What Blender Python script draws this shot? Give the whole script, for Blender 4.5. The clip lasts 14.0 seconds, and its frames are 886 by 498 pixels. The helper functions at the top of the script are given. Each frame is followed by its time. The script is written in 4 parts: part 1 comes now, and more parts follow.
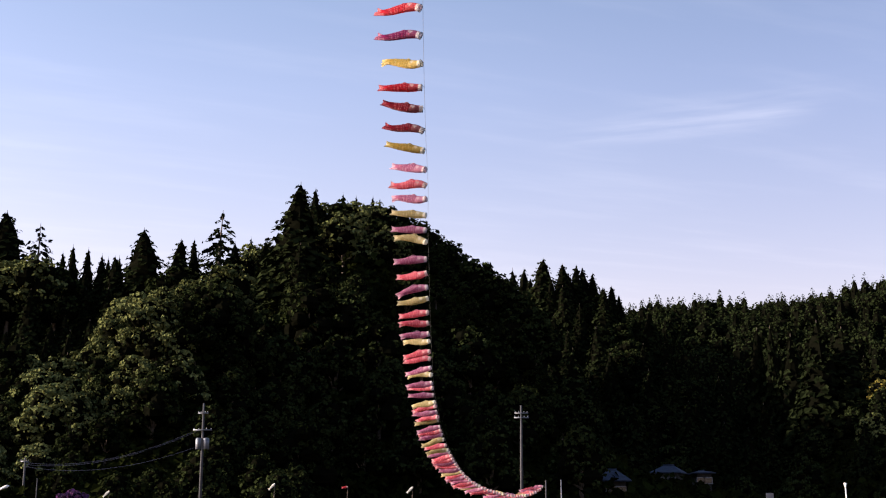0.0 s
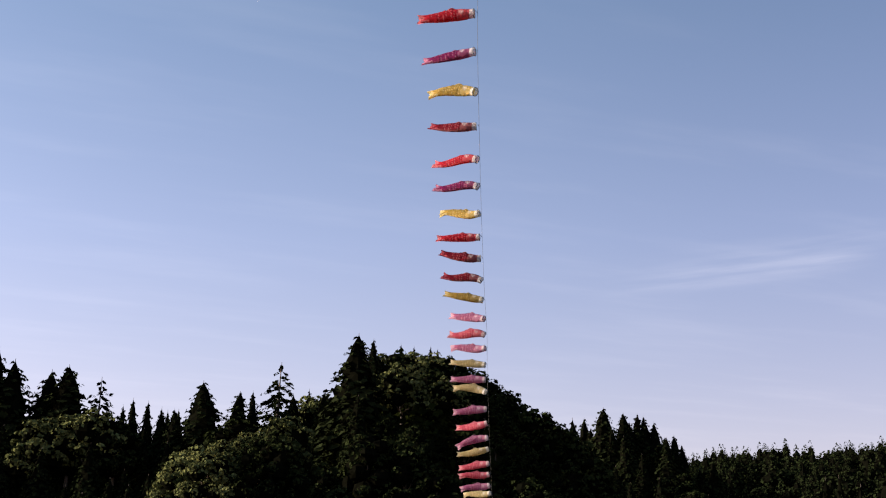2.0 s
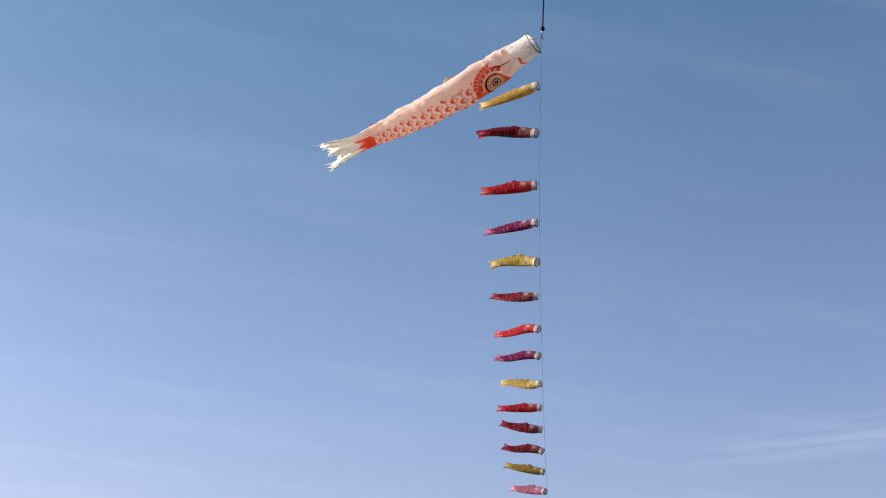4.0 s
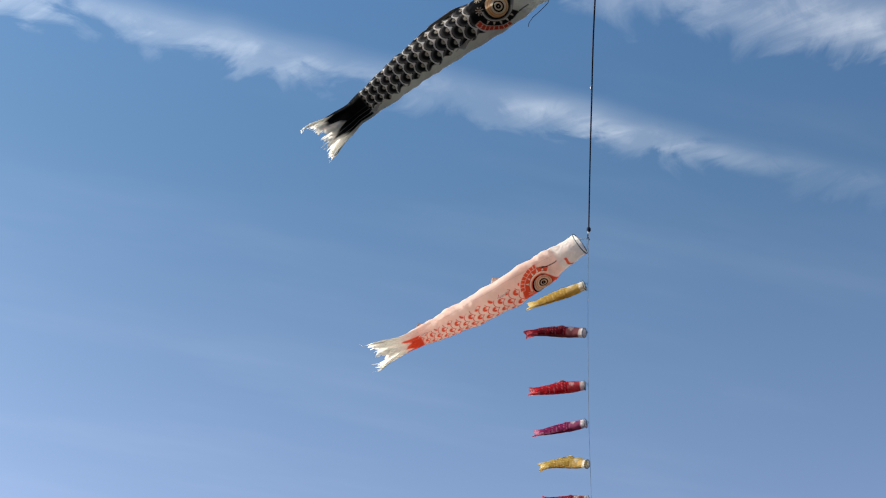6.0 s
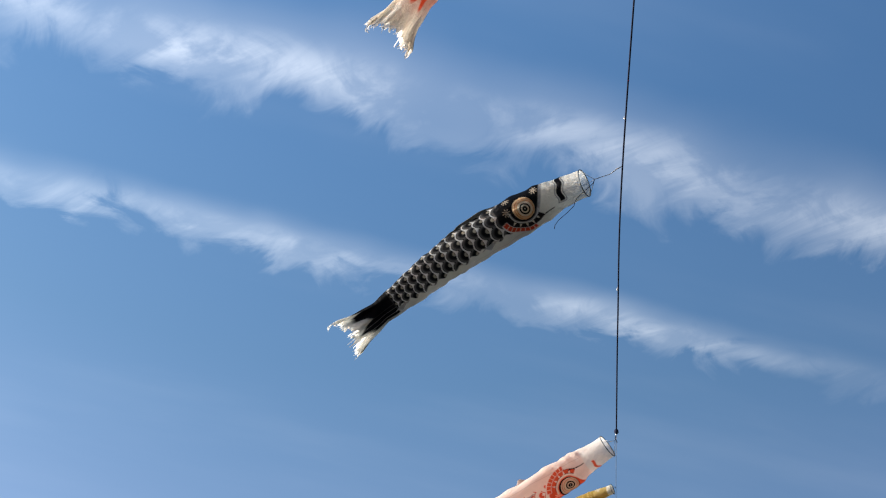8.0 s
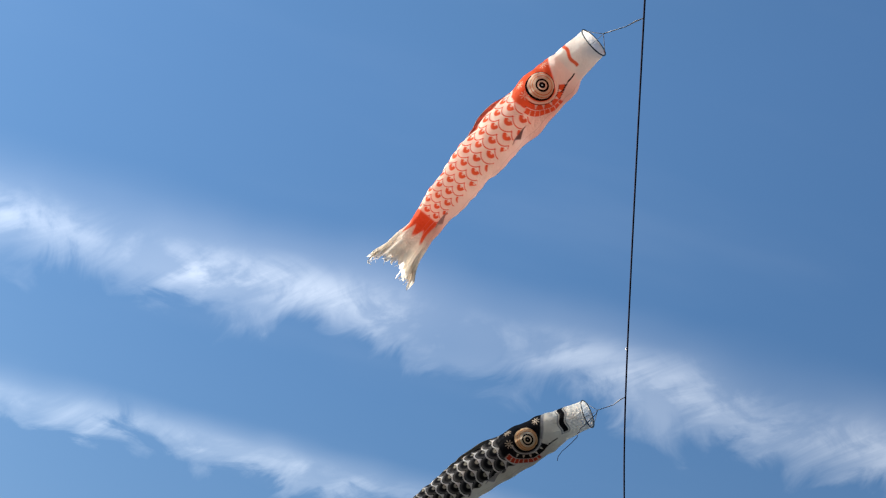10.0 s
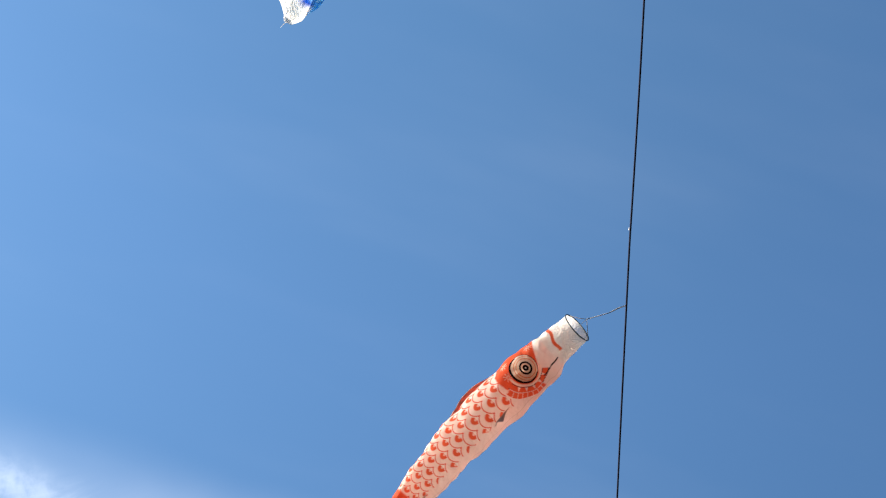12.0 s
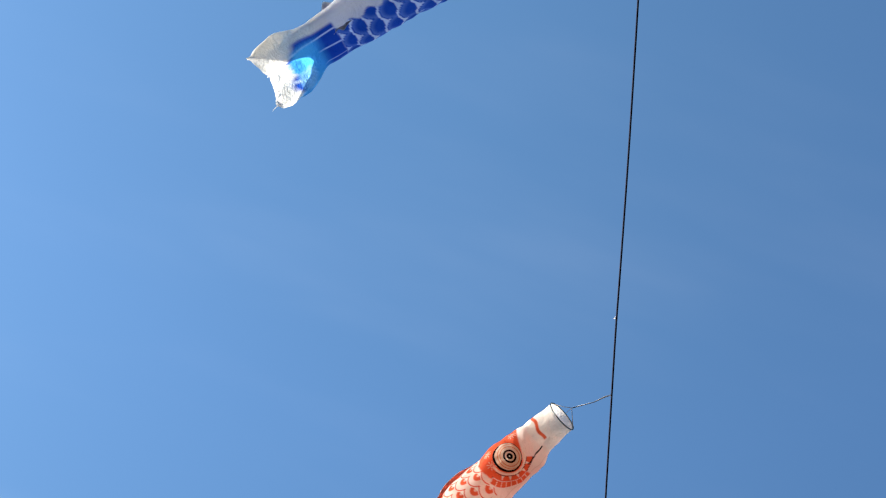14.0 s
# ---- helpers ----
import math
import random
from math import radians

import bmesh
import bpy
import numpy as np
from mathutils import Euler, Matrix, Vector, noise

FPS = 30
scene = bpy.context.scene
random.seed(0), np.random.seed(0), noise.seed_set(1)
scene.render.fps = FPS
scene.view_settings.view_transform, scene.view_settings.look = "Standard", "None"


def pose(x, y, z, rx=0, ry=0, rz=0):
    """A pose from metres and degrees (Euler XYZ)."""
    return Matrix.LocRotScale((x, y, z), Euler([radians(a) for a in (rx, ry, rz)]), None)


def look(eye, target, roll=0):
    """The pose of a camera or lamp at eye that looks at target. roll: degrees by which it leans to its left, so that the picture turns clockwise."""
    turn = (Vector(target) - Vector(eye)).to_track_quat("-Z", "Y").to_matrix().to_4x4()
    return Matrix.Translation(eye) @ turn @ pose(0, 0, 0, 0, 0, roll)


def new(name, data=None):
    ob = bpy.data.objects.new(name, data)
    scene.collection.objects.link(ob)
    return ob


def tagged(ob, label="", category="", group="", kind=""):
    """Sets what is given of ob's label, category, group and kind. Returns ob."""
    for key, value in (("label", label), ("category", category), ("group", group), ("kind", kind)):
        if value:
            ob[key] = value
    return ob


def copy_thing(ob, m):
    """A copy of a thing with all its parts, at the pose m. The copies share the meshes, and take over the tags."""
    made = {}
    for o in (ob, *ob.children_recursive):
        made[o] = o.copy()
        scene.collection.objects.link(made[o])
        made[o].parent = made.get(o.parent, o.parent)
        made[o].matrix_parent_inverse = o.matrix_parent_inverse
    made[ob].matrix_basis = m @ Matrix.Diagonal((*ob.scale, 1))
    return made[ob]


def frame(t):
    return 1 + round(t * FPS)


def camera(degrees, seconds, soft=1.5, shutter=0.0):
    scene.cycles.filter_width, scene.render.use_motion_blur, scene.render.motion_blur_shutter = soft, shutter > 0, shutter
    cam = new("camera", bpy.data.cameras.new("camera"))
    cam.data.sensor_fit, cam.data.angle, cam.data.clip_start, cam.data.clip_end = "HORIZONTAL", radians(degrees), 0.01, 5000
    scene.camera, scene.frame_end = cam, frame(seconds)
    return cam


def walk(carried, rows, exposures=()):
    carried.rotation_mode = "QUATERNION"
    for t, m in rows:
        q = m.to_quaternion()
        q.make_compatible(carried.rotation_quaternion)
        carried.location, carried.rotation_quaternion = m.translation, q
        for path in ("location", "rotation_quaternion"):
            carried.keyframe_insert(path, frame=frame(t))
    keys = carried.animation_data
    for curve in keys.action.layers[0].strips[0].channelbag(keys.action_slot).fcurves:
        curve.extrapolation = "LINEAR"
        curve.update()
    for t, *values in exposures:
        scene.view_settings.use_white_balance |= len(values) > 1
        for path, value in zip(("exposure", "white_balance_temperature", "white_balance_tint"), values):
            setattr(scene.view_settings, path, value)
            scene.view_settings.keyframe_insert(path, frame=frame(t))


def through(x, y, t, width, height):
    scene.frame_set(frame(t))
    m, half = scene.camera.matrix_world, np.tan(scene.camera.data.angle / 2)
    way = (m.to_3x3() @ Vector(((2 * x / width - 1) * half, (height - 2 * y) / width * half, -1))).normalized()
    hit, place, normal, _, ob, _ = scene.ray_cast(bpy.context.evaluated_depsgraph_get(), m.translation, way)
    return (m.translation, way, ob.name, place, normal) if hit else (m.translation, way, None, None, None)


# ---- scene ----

# ---------------------------------------------------------------- camera
cam = camera(38.73, 14.0, soft=1.15)
EYE = Vector((0.0, 0.0, 1.6))


def view(x, y, z, yaw, pitch, roll):
    """Hand-held pose: offset from the standing place, heading to the left, tilt up, lean."""
    return pose(EYE.x + x, EYE.y + y, EYE.z + z, 90 + pitch, 0, yaw) @ pose(0, 0, 0, 0, 0, roll)


PATH = [
    (0.0, 0.00, 0.00, 0.00, 0.00, 12.20, 0.00),
    (0.5, -0.01, 0.01, 0.00, 1.02, 14.88, -0.06),
    (1.0, -0.03, 0.01, -0.01, 1.59, 16.55, -0.05),
    (1.5, -0.04, 0.02, -0.01, 1.94, 17.70, -0.06),
    (2.0, -0.05, 0.02, -0.02, 2.70, 19.01, 0.04),
    (2.2, -0.06, 0.03, -0.02, 2.95, 19.52, 0.07),
    (4.3, -0.12, -0.01, -0.01, 6.28, 27.99, 2.04),
    (4.5, -0.13, 0.00, -0.01, 6.58, 28.89, 2.22),
    (5.0, -0.14, 0.01, -0.02, 6.97, 31.10, 1.82),
    (5.5, -0.12, 0.02, -0.02, 7.68, 33.16, 2.27),
    (6.0, -0.12, 0.03, -0.03, 8.66, 35.68, 3.01),
    (6.5, -0.13, 0.01, 0.00, 9.71, 38.07, 3.81),
    (7.0, -0.09, 0.01, 0.01, 10.54, 40.21, 4.43),
    (7.2, -0.07, 0.01, 0.01, 10.60, 41.10, 4.80),
    (9.3, 0.13, -0.05, 0.06, 13.35, 50.22, 7.28),
    (9.5, 0.15, -0.06, 0.07, 13.65, 51.33, 7.47),
    (10.0, 0.20, -0.06, 0.07, 14.35, 54.42, 8.25),
    (10.5, 0.23, -0.05, 0.06, 15.27, 57.80, 9.04),
    (11.0, 0.28, -0.06, 0.06, 16.51, 61.18, 10.12),
    (11.5, 0.31, -0.09, 0.07, 17.63, 64.38, 11.16),
    (12.0, 0.28, -0.09, 0.08, 18.10, 66.85, 13.30),
    (12.5, 0.27, -0.08, 0.08, 18.64, 68.08, 14.15),
    (13.0, 0.25, -0.08, 0.08, 19.00, 68.37, 14.70),
    (13.5, 0.25, -0.08, 0.08, 18.89, 69.04, 14.80),
    (14.0, 0.24, -0.08, 0.08, 18.80, 70.83, 15.11),
]
EXPOSURES = [(0.0, 1.60, 7200, 20), (2.2, 1.28, 7200, 20), (4.5, 1.12, 6500, 10), (7.0, 1.23, 6500, 10), (9.5, 1.32, 6500, 10), (11.0, 1.42, 6500, 10), (14.0, 1.58, 6500, 10)]
walk(cam, [(r[0], view(*r[1:])) for r in PATH], EXPOSURES)

# ---------------------------------------------------------------- world and sun
SUN_AZ, SUN_EL = 92.0, 16.0     # degrees left of straight ahead, and up
SKY_STRENGTH = 0.0795
SUN_STRENGTH = 5.0


def ray_dir(az, el):
    a, e = radians(az), radians(el)
    return Vector((-math.sin(a) * math.cos(e), math.cos(a) * math.cos(e), math.sin(e)))


def place(az, el, dist):
    """A point by heading to the left, elevation and distance from the standing place."""
    return EYE + ray_dir(az, el) * dist


class Graph:
    """Short names for building shader nodes."""

    def __init__(self, tree):
        self.t = tree
        tree.nodes.clear()

    def node(self, kind, **props):
        n = self.t.nodes.new(kind)
        for k, v in props.items():
            setattr(n, k, v)
        return n

    def put(self, sock, val):
        if val is None:
            return
        if isinstance(val, bpy.types.NodeSocket):
            self.t.links.new(val, sock)
        else:
            sock.default_value = val

    def m(self, op, a, b=None, c=None, clamp=False):
        n = self.node("ShaderNodeMath", operation=op, use_clamp=clamp)
        for i, v in enumerate((a, b, c)):
            self.put(n.inputs[i], v)
        return n.outputs[0]

    def smooth(self, x, lo, hi, a=0.0, b=1.0):
        n = self.node("ShaderNodeMapRange", interpolation_type="SMOOTHSTEP")
        for i, v in enumerate((x, lo, hi, a, b)):
            self.put(n.inputs[i], v)
        return n.outputs[0]

    def vec(self, x, y, z=0.0):
        n = self.node("ShaderNodeCombineXYZ")
        for i, v in enumerate((x, y, z)):
            self.put(n.inputs[i], v)
        return n.outputs[0]

    def noise(self, v, scale, detail=4.0, rough=0.55, distort=0.0):
        n = self.node("ShaderNodeTexNoise")
        self.put(n.inputs["Vector"], v)
        n.inputs["Scale"].default_value = scale
        n.inputs["Detail"].default_value = detail
        n.inputs["Roughness"].default_value = rough
        n.inputs["Distortion"].default_value = distort
        return n.outputs["Fac"]

    def mix(self, fac, a, b, blend="MIX"):
        n = self.node("ShaderNodeMix", data_type="RGBA", blend_type=blend)
        self.put(n.inputs[0], fac)
        self.put(n.inputs[6], a)
        self.put(n.inputs[7], b)
        return n.outputs[2]

    def ramp(self, fac, stops):
        n = self.node("ShaderNodeValToRGB")
        els = n.color_ramp.elements
        while len(els) < len(stops):
            els.new(0.5)
        for e, (p, c) in zip(els, stops):
            e.position, e.color = p, (*c, 1.0)
        self.put(n.inputs[0], fac)
        return n.outputs[0]


def build_world():
    world = bpy.data.worlds.new("sky")
    scene.world = world
    world.use_nodes = True
    g = Graph(world.node_tree)
    sky = g.node("ShaderNodeTexSky", sky_type="NISHITA", sun_disc=False)
    sky.sun_elevation, sky.sun_rotation = radians(SUN_EL), radians(-SUN_AZ)
    sky.altitude, sky.air_density, sky.dust_density, sky.ozone_density = 100.0, 1.0, 1.0, 1.0
    way = g.node("ShaderNodeTexCoord").outputs["Generated"]
    nrm = g.node("ShaderNodeVectorMath", operation="NORMALIZE")
    g.put(nrm.inputs[0], way)
    sep = g.node("ShaderNodeSeparateXYZ")
    g.put(sep.inputs[0], nrm.outputs[0])
    x, y, z = sep.outputs
    zz = g.m("MAXIMUM", z, 0.05)
    u, v = g.m("DIVIDE", x, zz), g.m("DIVIDE", y, zz)          # place on a flat cloud sheet
    along = g.m("ADD", g.m("MULTIPLY", u, 0.907), g.m("MULTIPLY", v, 0.42))
    across = g.m("MULTIPLY", g.m("SUBTRACT", v, g.m("MULTIPLY", u, 0.42)), 0.922)
    flat = g.vec(along, across)
    wob = g.m("MULTIPLY", g.m("SUBTRACT", g.noise(flat, 4.0, 3.0), 0.5), 0.06)
    # fibres that trail away from the streaks at a slant
    comb = g.vec(g.m("MULTIPLY", g.m("ADD", along, g.m("MULTIPLY", across, 0.75)), 15.0), g.m("MULTIPLY", across, 7.0))
    fibre = g.noise(comb, 1.0, 5.0, 0.6, 0.9)
    puff = g.noise(flat, 9.5, 6.0, 0.58, 1.0)
    broad = g.noise(flat, 2.3, 2.0)

    def band(centre, above, below, gain, lo, hi):
        b = g.m("SUBTRACT", g.m("ADD", across, wob), centre)
        ragged = g.m("MULTIPLY", g.m("SUBTRACT", puff, 0.5), 0.22)
        edge = g.m("ADD", b, ragged)
        veil = g.m("MULTIPLY", g.smooth(b, -above, 0.0), g.smooth(edge, below, -0.01))
        core = g.m("MULTIPLY", g.smooth(b, -above * 0.5, 0.015), g.smooth(edge, below, 0.0))
        lumps = g.smooth(g.m("ADD", g.m("MULTIPLY", fibre, 0.36), g.m("MULTIPLY", puff, 0.70)), 0.43, 0.70)
        dens = g.m("ADD", g.m("MULTIPLY", veil, 0.33), g.m("MULTIPLY", g.m("MULTIPLY", core, lumps), 0.85))
        dens = g.m("MULTIPLY", dens, g.smooth(broad, lo, hi, 0.35, 1.0))
        return g.m("MULTIPLY", dens, gain)

    b2 = band(0.805, 0.105, 0.070, 0.58, 0.30, 0.55)
    b1 = band(1.045, 0.050, 0.050, 0.64, 0.35, 0.62)
    b1 = g.m("MULTIPLY", b1, g.smooth(along, 0.30, 0.75, 1.0, 0.30))
    # a thin streak low over the hills
    c = g.m("SUBTRACT", g.m("ADD", v, g.m("MULTIPLY", u, 0.49)), 3.40)
    low = g.m("MULTIPLY", g.smooth(c, -0.30, 0.02), g.smooth(c, 0.22, 0.0))
    low = g.m("MULTIPLY", low, g.m("MULTIPLY", g.smooth(u, 0.2, 0.6), g.smooth(u, 1.0, 0.8)))
    streak = g.noise(g.vec(g.m("MULTIPLY", u, 2.0), g.m("MULTIPLY", g.m("ADD", v, g.m("MULTIPLY", u, 0.3)), 7.0)), 1.0, 4.0)
    low = g.m("MULTIPLY", low, g.m("MULTIPLY", g.smooth(streak, 0.30, 0.8), 0.13))
    haze = g.m("MULTIPLY", g.smooth(g.noise(g.vec(g.m("MULTIPLY", along, 1.2), g.m("MULTIPLY", across, 4.5)), 1.0, 4.0), 0.45, 0.8), 0.035)
    total = g.m("ADD", g.m("ADD", b1, b2), g.m("ADD", low, haze), clamp=True)
    total = g.m("MULTIPLY", total, g.smooth(z, 0.02, 0.2))
    tint = g.ramp(z, [(p, [c / 2.5 for c in k]) for p, k in SKY_TINT])     # air colour by height
    grow = g.node("ShaderNodeVectorMath", operation="SCALE")
    g.put(grow.inputs[0], tint)
    grow.inputs["Scale"].default_value = 2.5
    base = g.mix(1.0, sky.outputs[0], grow.outputs[0], "MULTIPLY")
    fade = g.smooth(x, -0.15, 0.42, 1.04, 0.84)           # darker away from the sun
    base = g.mix(1.0, base, g.vec(fade, fade, g.m("POWER", fade, 0.8)), "MULTIPLY")
    white = g.mix(1.0, base, (*CLOUD_ADD, 1.0), "ADD")
    col = g.mix(total, base, white)
    bg = g.node("ShaderNodeBackground")
    g.put(bg.inputs[0], col)
    bg.inputs[1].default_value = SKY_STRENGTH
    out = g.node("ShaderNodeOutputWorld")
    g.put(out.inputs[0], bg.outputs[0])


SKY_TINT = [(0.15, (1.42, 1.10, 1.14)), (0.33, (1.24, 1.14, 1.27)), (0.52, (0.95, 1.05, 1.17)), (0.62, (0.77, 1.00, 1.14)), (0.78, (0.71, 1.05, 1.31)), (0.88, (0.81, 1.18, 1.47)), (1.0, (0.87, 1.26, 1.50))]
CLOUD_ADD = (5.9, 5.6, 4.9)
build_world()

sun = bpy.data.lights.new("sun", "SUN")
sun.energy, sun.angle, sun.color = SUN_STRENGTH, radians(0.6), (1.0, 0.95, 0.87)
new("sun", sun).matrix_world = look(ray_dir(SUN_AZ, SUN_EL) * 300, (0, 0, 0))


# ---------------------------------------------------------------- materials
def surface(name, rough=0.8, metal=0.0):
    mat = bpy.data.materials.new(name)
    mat.use_nodes = True
    g = Graph(mat.node_tree)
    b = g.node("ShaderNodeBsdfPrincipled")
    b.inputs["Roughness"].default_value, b.inputs["Metallic"].default_value = rough, metal
    o = g.node("ShaderNodeOutputMaterial")
    g.put(o.inputs[0], b.outputs[0])
    return mat, g, b, o


def mottled(name, dark, light, scale, rough=0.85, bump=0.3, metal=0.0, fine=12.0, gloss=0.5):
    mat, g, b, o = surface(name, rough, metal)
    b.inputs["Specular IOR Level"].default_value = gloss
    where = g.node("ShaderNodeTexCoord").outputs["Object"]
    n1, n2 = g.noise(where, scale, 4.0), g.noise(where, scale * fine, 3.0)
    f = g.m("ADD", g.m("MULTIPLY", n1, 0.65), g.m("MULTIPLY", n2, 0.35))
    g.put(b.inputs["Base Color"], g.ramp(f, [(0.3, dark), (0.7, light)]))
    bp = g.node("ShaderNodeBump")
    bp.inputs["Strength"].default_value = bump
    bp.inputs["Distance"].default_value = 0.02
    g.put(bp.inputs["Height"], n2)
    g.put(b.inputs["Normal"], bp.outputs[0])
    return mat


def foliage(name, dark, light, through=0.25):
    """Leaves: each leaf and each tree of its own shade, a little light coming through."""
    mat, g, b, o = surface(name, 0.75)
    geo = g.node("ShaderNodeNewGeometry")
    info = g.node("ShaderNodeObjectInfo")
    where = g.node("ShaderNodeTexCoord").outputs["Object"]
    f = g.m("ADD", g.m("MULTIPLY", geo.outputs["Random Per Island"], 0.45), g.m("MULTIPLY", info.outputs["Random"], 0.35))
    f = g.m("ADD", f, g.m("MULTIPLY", g.noise(where, 0.6, 3.0), 0.25))
    col = g.ramp(f, [(0.15, dark), (0.95, light)])
    g.put(b.inputs["Base Color"], col)
    b.inputs["Specular IOR Level"].default_value = 0.0
    tr = g.node("ShaderNodeBsdfTranslucent")
    g.put(tr.inputs[0], col)
    mx = g.node("ShaderNodeMixShader")
    mx.inputs[0].default_value = through
    g.put(mx.inputs[1], b.outputs[0])
    g.put(mx.inputs[2], tr.outputs[0])
    g.put(o.inputs[0], mx.outputs[0])
    return mat


def cloth(name, through=0.58):
    """Printed nylon: the print is a colour attribute; light comes through; fine creases."""
    mat, g, b, o = surface(name, 0.55)
    ink = g.node("ShaderNodeAttribute", attribute_name="print").outputs["Color"]
    where = g.node("ShaderNodeTexCoord").outputs["Object"]
    soil = g.smooth(g.noise(where, 2.2, 4.0), 0.35, 0.75, 1.0, 0.86)
    col = g.mix(1.0, ink, g.vec(soil, soil, g.m("MULTIPLY", soil, 0.98)), "MULTIPLY")
    g.put(b.inputs["Base Color"], col)
    b.inputs["Specular IOR Level"].default_value = 0.06
    crease = g.m("ADD", g.noise(where, 4.5, 5.0, 0.55, 1.6), g.m("MULTIPLY", g.noise(where, 16.0, 3.0, 0.5, 2.0), 0.35))
    weave = g.noise(where, 160.0, 1.0)
    bp = g.node("ShaderNodeBump")
    bp.inputs["Strength"].default_value, bp.inputs["Distance"].default_value = 0.5, 0.07
    g.put(bp.inputs["Height"], g.m("ADD", crease, g.m("MULTIPLY", weave, 0.02)))
    g.put(b.inputs["Normal"], bp.outputs[0])
    tr = g.node("ShaderNodeBsdfTranslucent")
    g.put(tr.inputs[0], col)
    g.put(tr.inputs[1], bp.outputs[0])
    mx = g.node("ShaderNodeMixShader")
    mx.inputs[0].default_value = through
    g.put(mx.inputs[1], b.outputs[0])
    g.put(mx.inputs[2], tr.outputs[0])
    g.put(o.inputs[0], mx.outputs[0])
    return mat


M_CLOTH = cloth("printed_nylon")
M_ROPE = mottled("dark_rope", (0.012, 0.016, 0.036), (0.022, 0.028, 0.056), 6.0, 0.95, 0.0, gloss=0.1)
M_LINE = mottled("grey_line", (0.10, 0.10, 0.10), (0.22, 0.21, 0.19), 20.0, 0.6)
M_CORD = mottled("white_cord", (0.55, 0.55, 0.55), (0.75, 0.75, 0.73), 30.0, 0.7)
M_RING = mottled("wire_ring", (0.04, 0.05, 0.05), (0.10, 0.11, 0.11), 30.0, 0.45, metal=0.5)
# shade is put into these three leaf colours, far darker than real leaves
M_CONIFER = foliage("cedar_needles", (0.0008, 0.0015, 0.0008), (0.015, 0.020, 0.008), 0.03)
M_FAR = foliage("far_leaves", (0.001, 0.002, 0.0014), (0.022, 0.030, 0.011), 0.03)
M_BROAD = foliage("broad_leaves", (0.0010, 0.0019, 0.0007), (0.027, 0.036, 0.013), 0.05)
# broad leaves darkened further: shade under the trees is put into the colour
M_UNDER = foliage("shade_dark_undergrowth", (0.0006, 0.0010, 0.0004), (0.012, 0.016, 0.004), 0.03)
# yellow-green, brightened for sunny slopes: part of the sunlight is in the colour
M_OLIVE = foliage("sunlit_leaves", (0.010, 0.013, 0.004), (0.150, 0.166, 0.062), 0.08)
# near black: the shade inside the crowns is put into this colour
M_CROWN_SHADE = mottled("inner_twigs", (0.0015, 0.0016, 0.001), (0.004, 0.0042, 0.0025), 1.5, 1.0, 0.2, gloss=0.0)
M_GOLD = foliage("bamboo_leaves", (0.10, 0.085, 0.02), (0.30, 0.24, 0.06), 0.25)
M_BARK = mottled("bark", (0.035, 0.025, 0.018), (0.11, 0.085, 0.065), 3.0, 0.95, 0.8)
# ground kept near black, so its colour carries the shade between trees
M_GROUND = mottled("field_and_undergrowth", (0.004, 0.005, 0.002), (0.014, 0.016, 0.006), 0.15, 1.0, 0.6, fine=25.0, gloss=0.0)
M_CONCRETE = mottled("pole_concrete", (0.03, 0.03, 0.034), (0.065, 0.065, 0.07), 2.0, 0.9, gloss=0.15)
M_STEEL = mottled("painted_steel", (0.08, 0.085, 0.10), (0.16, 0.17, 0.20), 4.0, 0.5, 0.1, 0.3)
M_ROOF = mottled("roof_tile", (0.016, 0.021, 0.036), (0.036, 0.045, 0.07), 1.5, 0.8, gloss=0.15)
M_WALL = mottled("weathered_timber", (0.016, 0.015, 0.015), (0.038, 0.035, 0.034), 0.8, 0.9, gloss=0.1)
M_PANE = mottled("dark_pane", (0.01, 0.012, 0.016), (0.02, 0.022, 0.03), 2.0, 0.1)
M_WHITE = mottled("white_paint", (0.62, 0.63, 0.64), (0.80, 0.80, 0.79), 2.0, 0.5, 0.1)


# ---------------------------------------------------------------- mesh helpers
def mesh_of(name, verts, faces, mat, colours=None, smooth=True):
    me = bpy.data.meshes.new(name)
    me.from_pydata([tuple(v) for v in verts], [], [tuple(f) for f in faces])
    if colours is not None:
        at = me.color_attributes.new("print", "FLOAT_COLOR", "POINT")
        rgba = np.ones((len(verts), 4), np.float32)
        rgba[:, :3] = colours
        at.data.foreach_set("color", rgba.ravel())
    me.materials.append(mat)
    if smooth:
        me.polygons.foreach_set("use_smooth", [True] * len(me.polygons))
    me.update()
    return me


def part(name, me, parent, label="", m=None):
    ob = new(name, me)
    ob.parent = parent
    if m is not None:
        ob.matrix_basis = m
    if label:
        tagged(ob, label)
    return ob


def thing(name, label, category, group="", at=(0, 0, 0), kind=""):
    ob = new(name)
    ob.location = at
    return tagged(ob, label, category, group, kind)


def join(*pieces):
    """Several (verts, faces) put into one."""
    V, F, n = [], [], 0
    for v, f in pieces:
        V.extend(v)
        F.extend([tuple(i + n for i in q) for q in f])
        n += len(v)
    return V, F


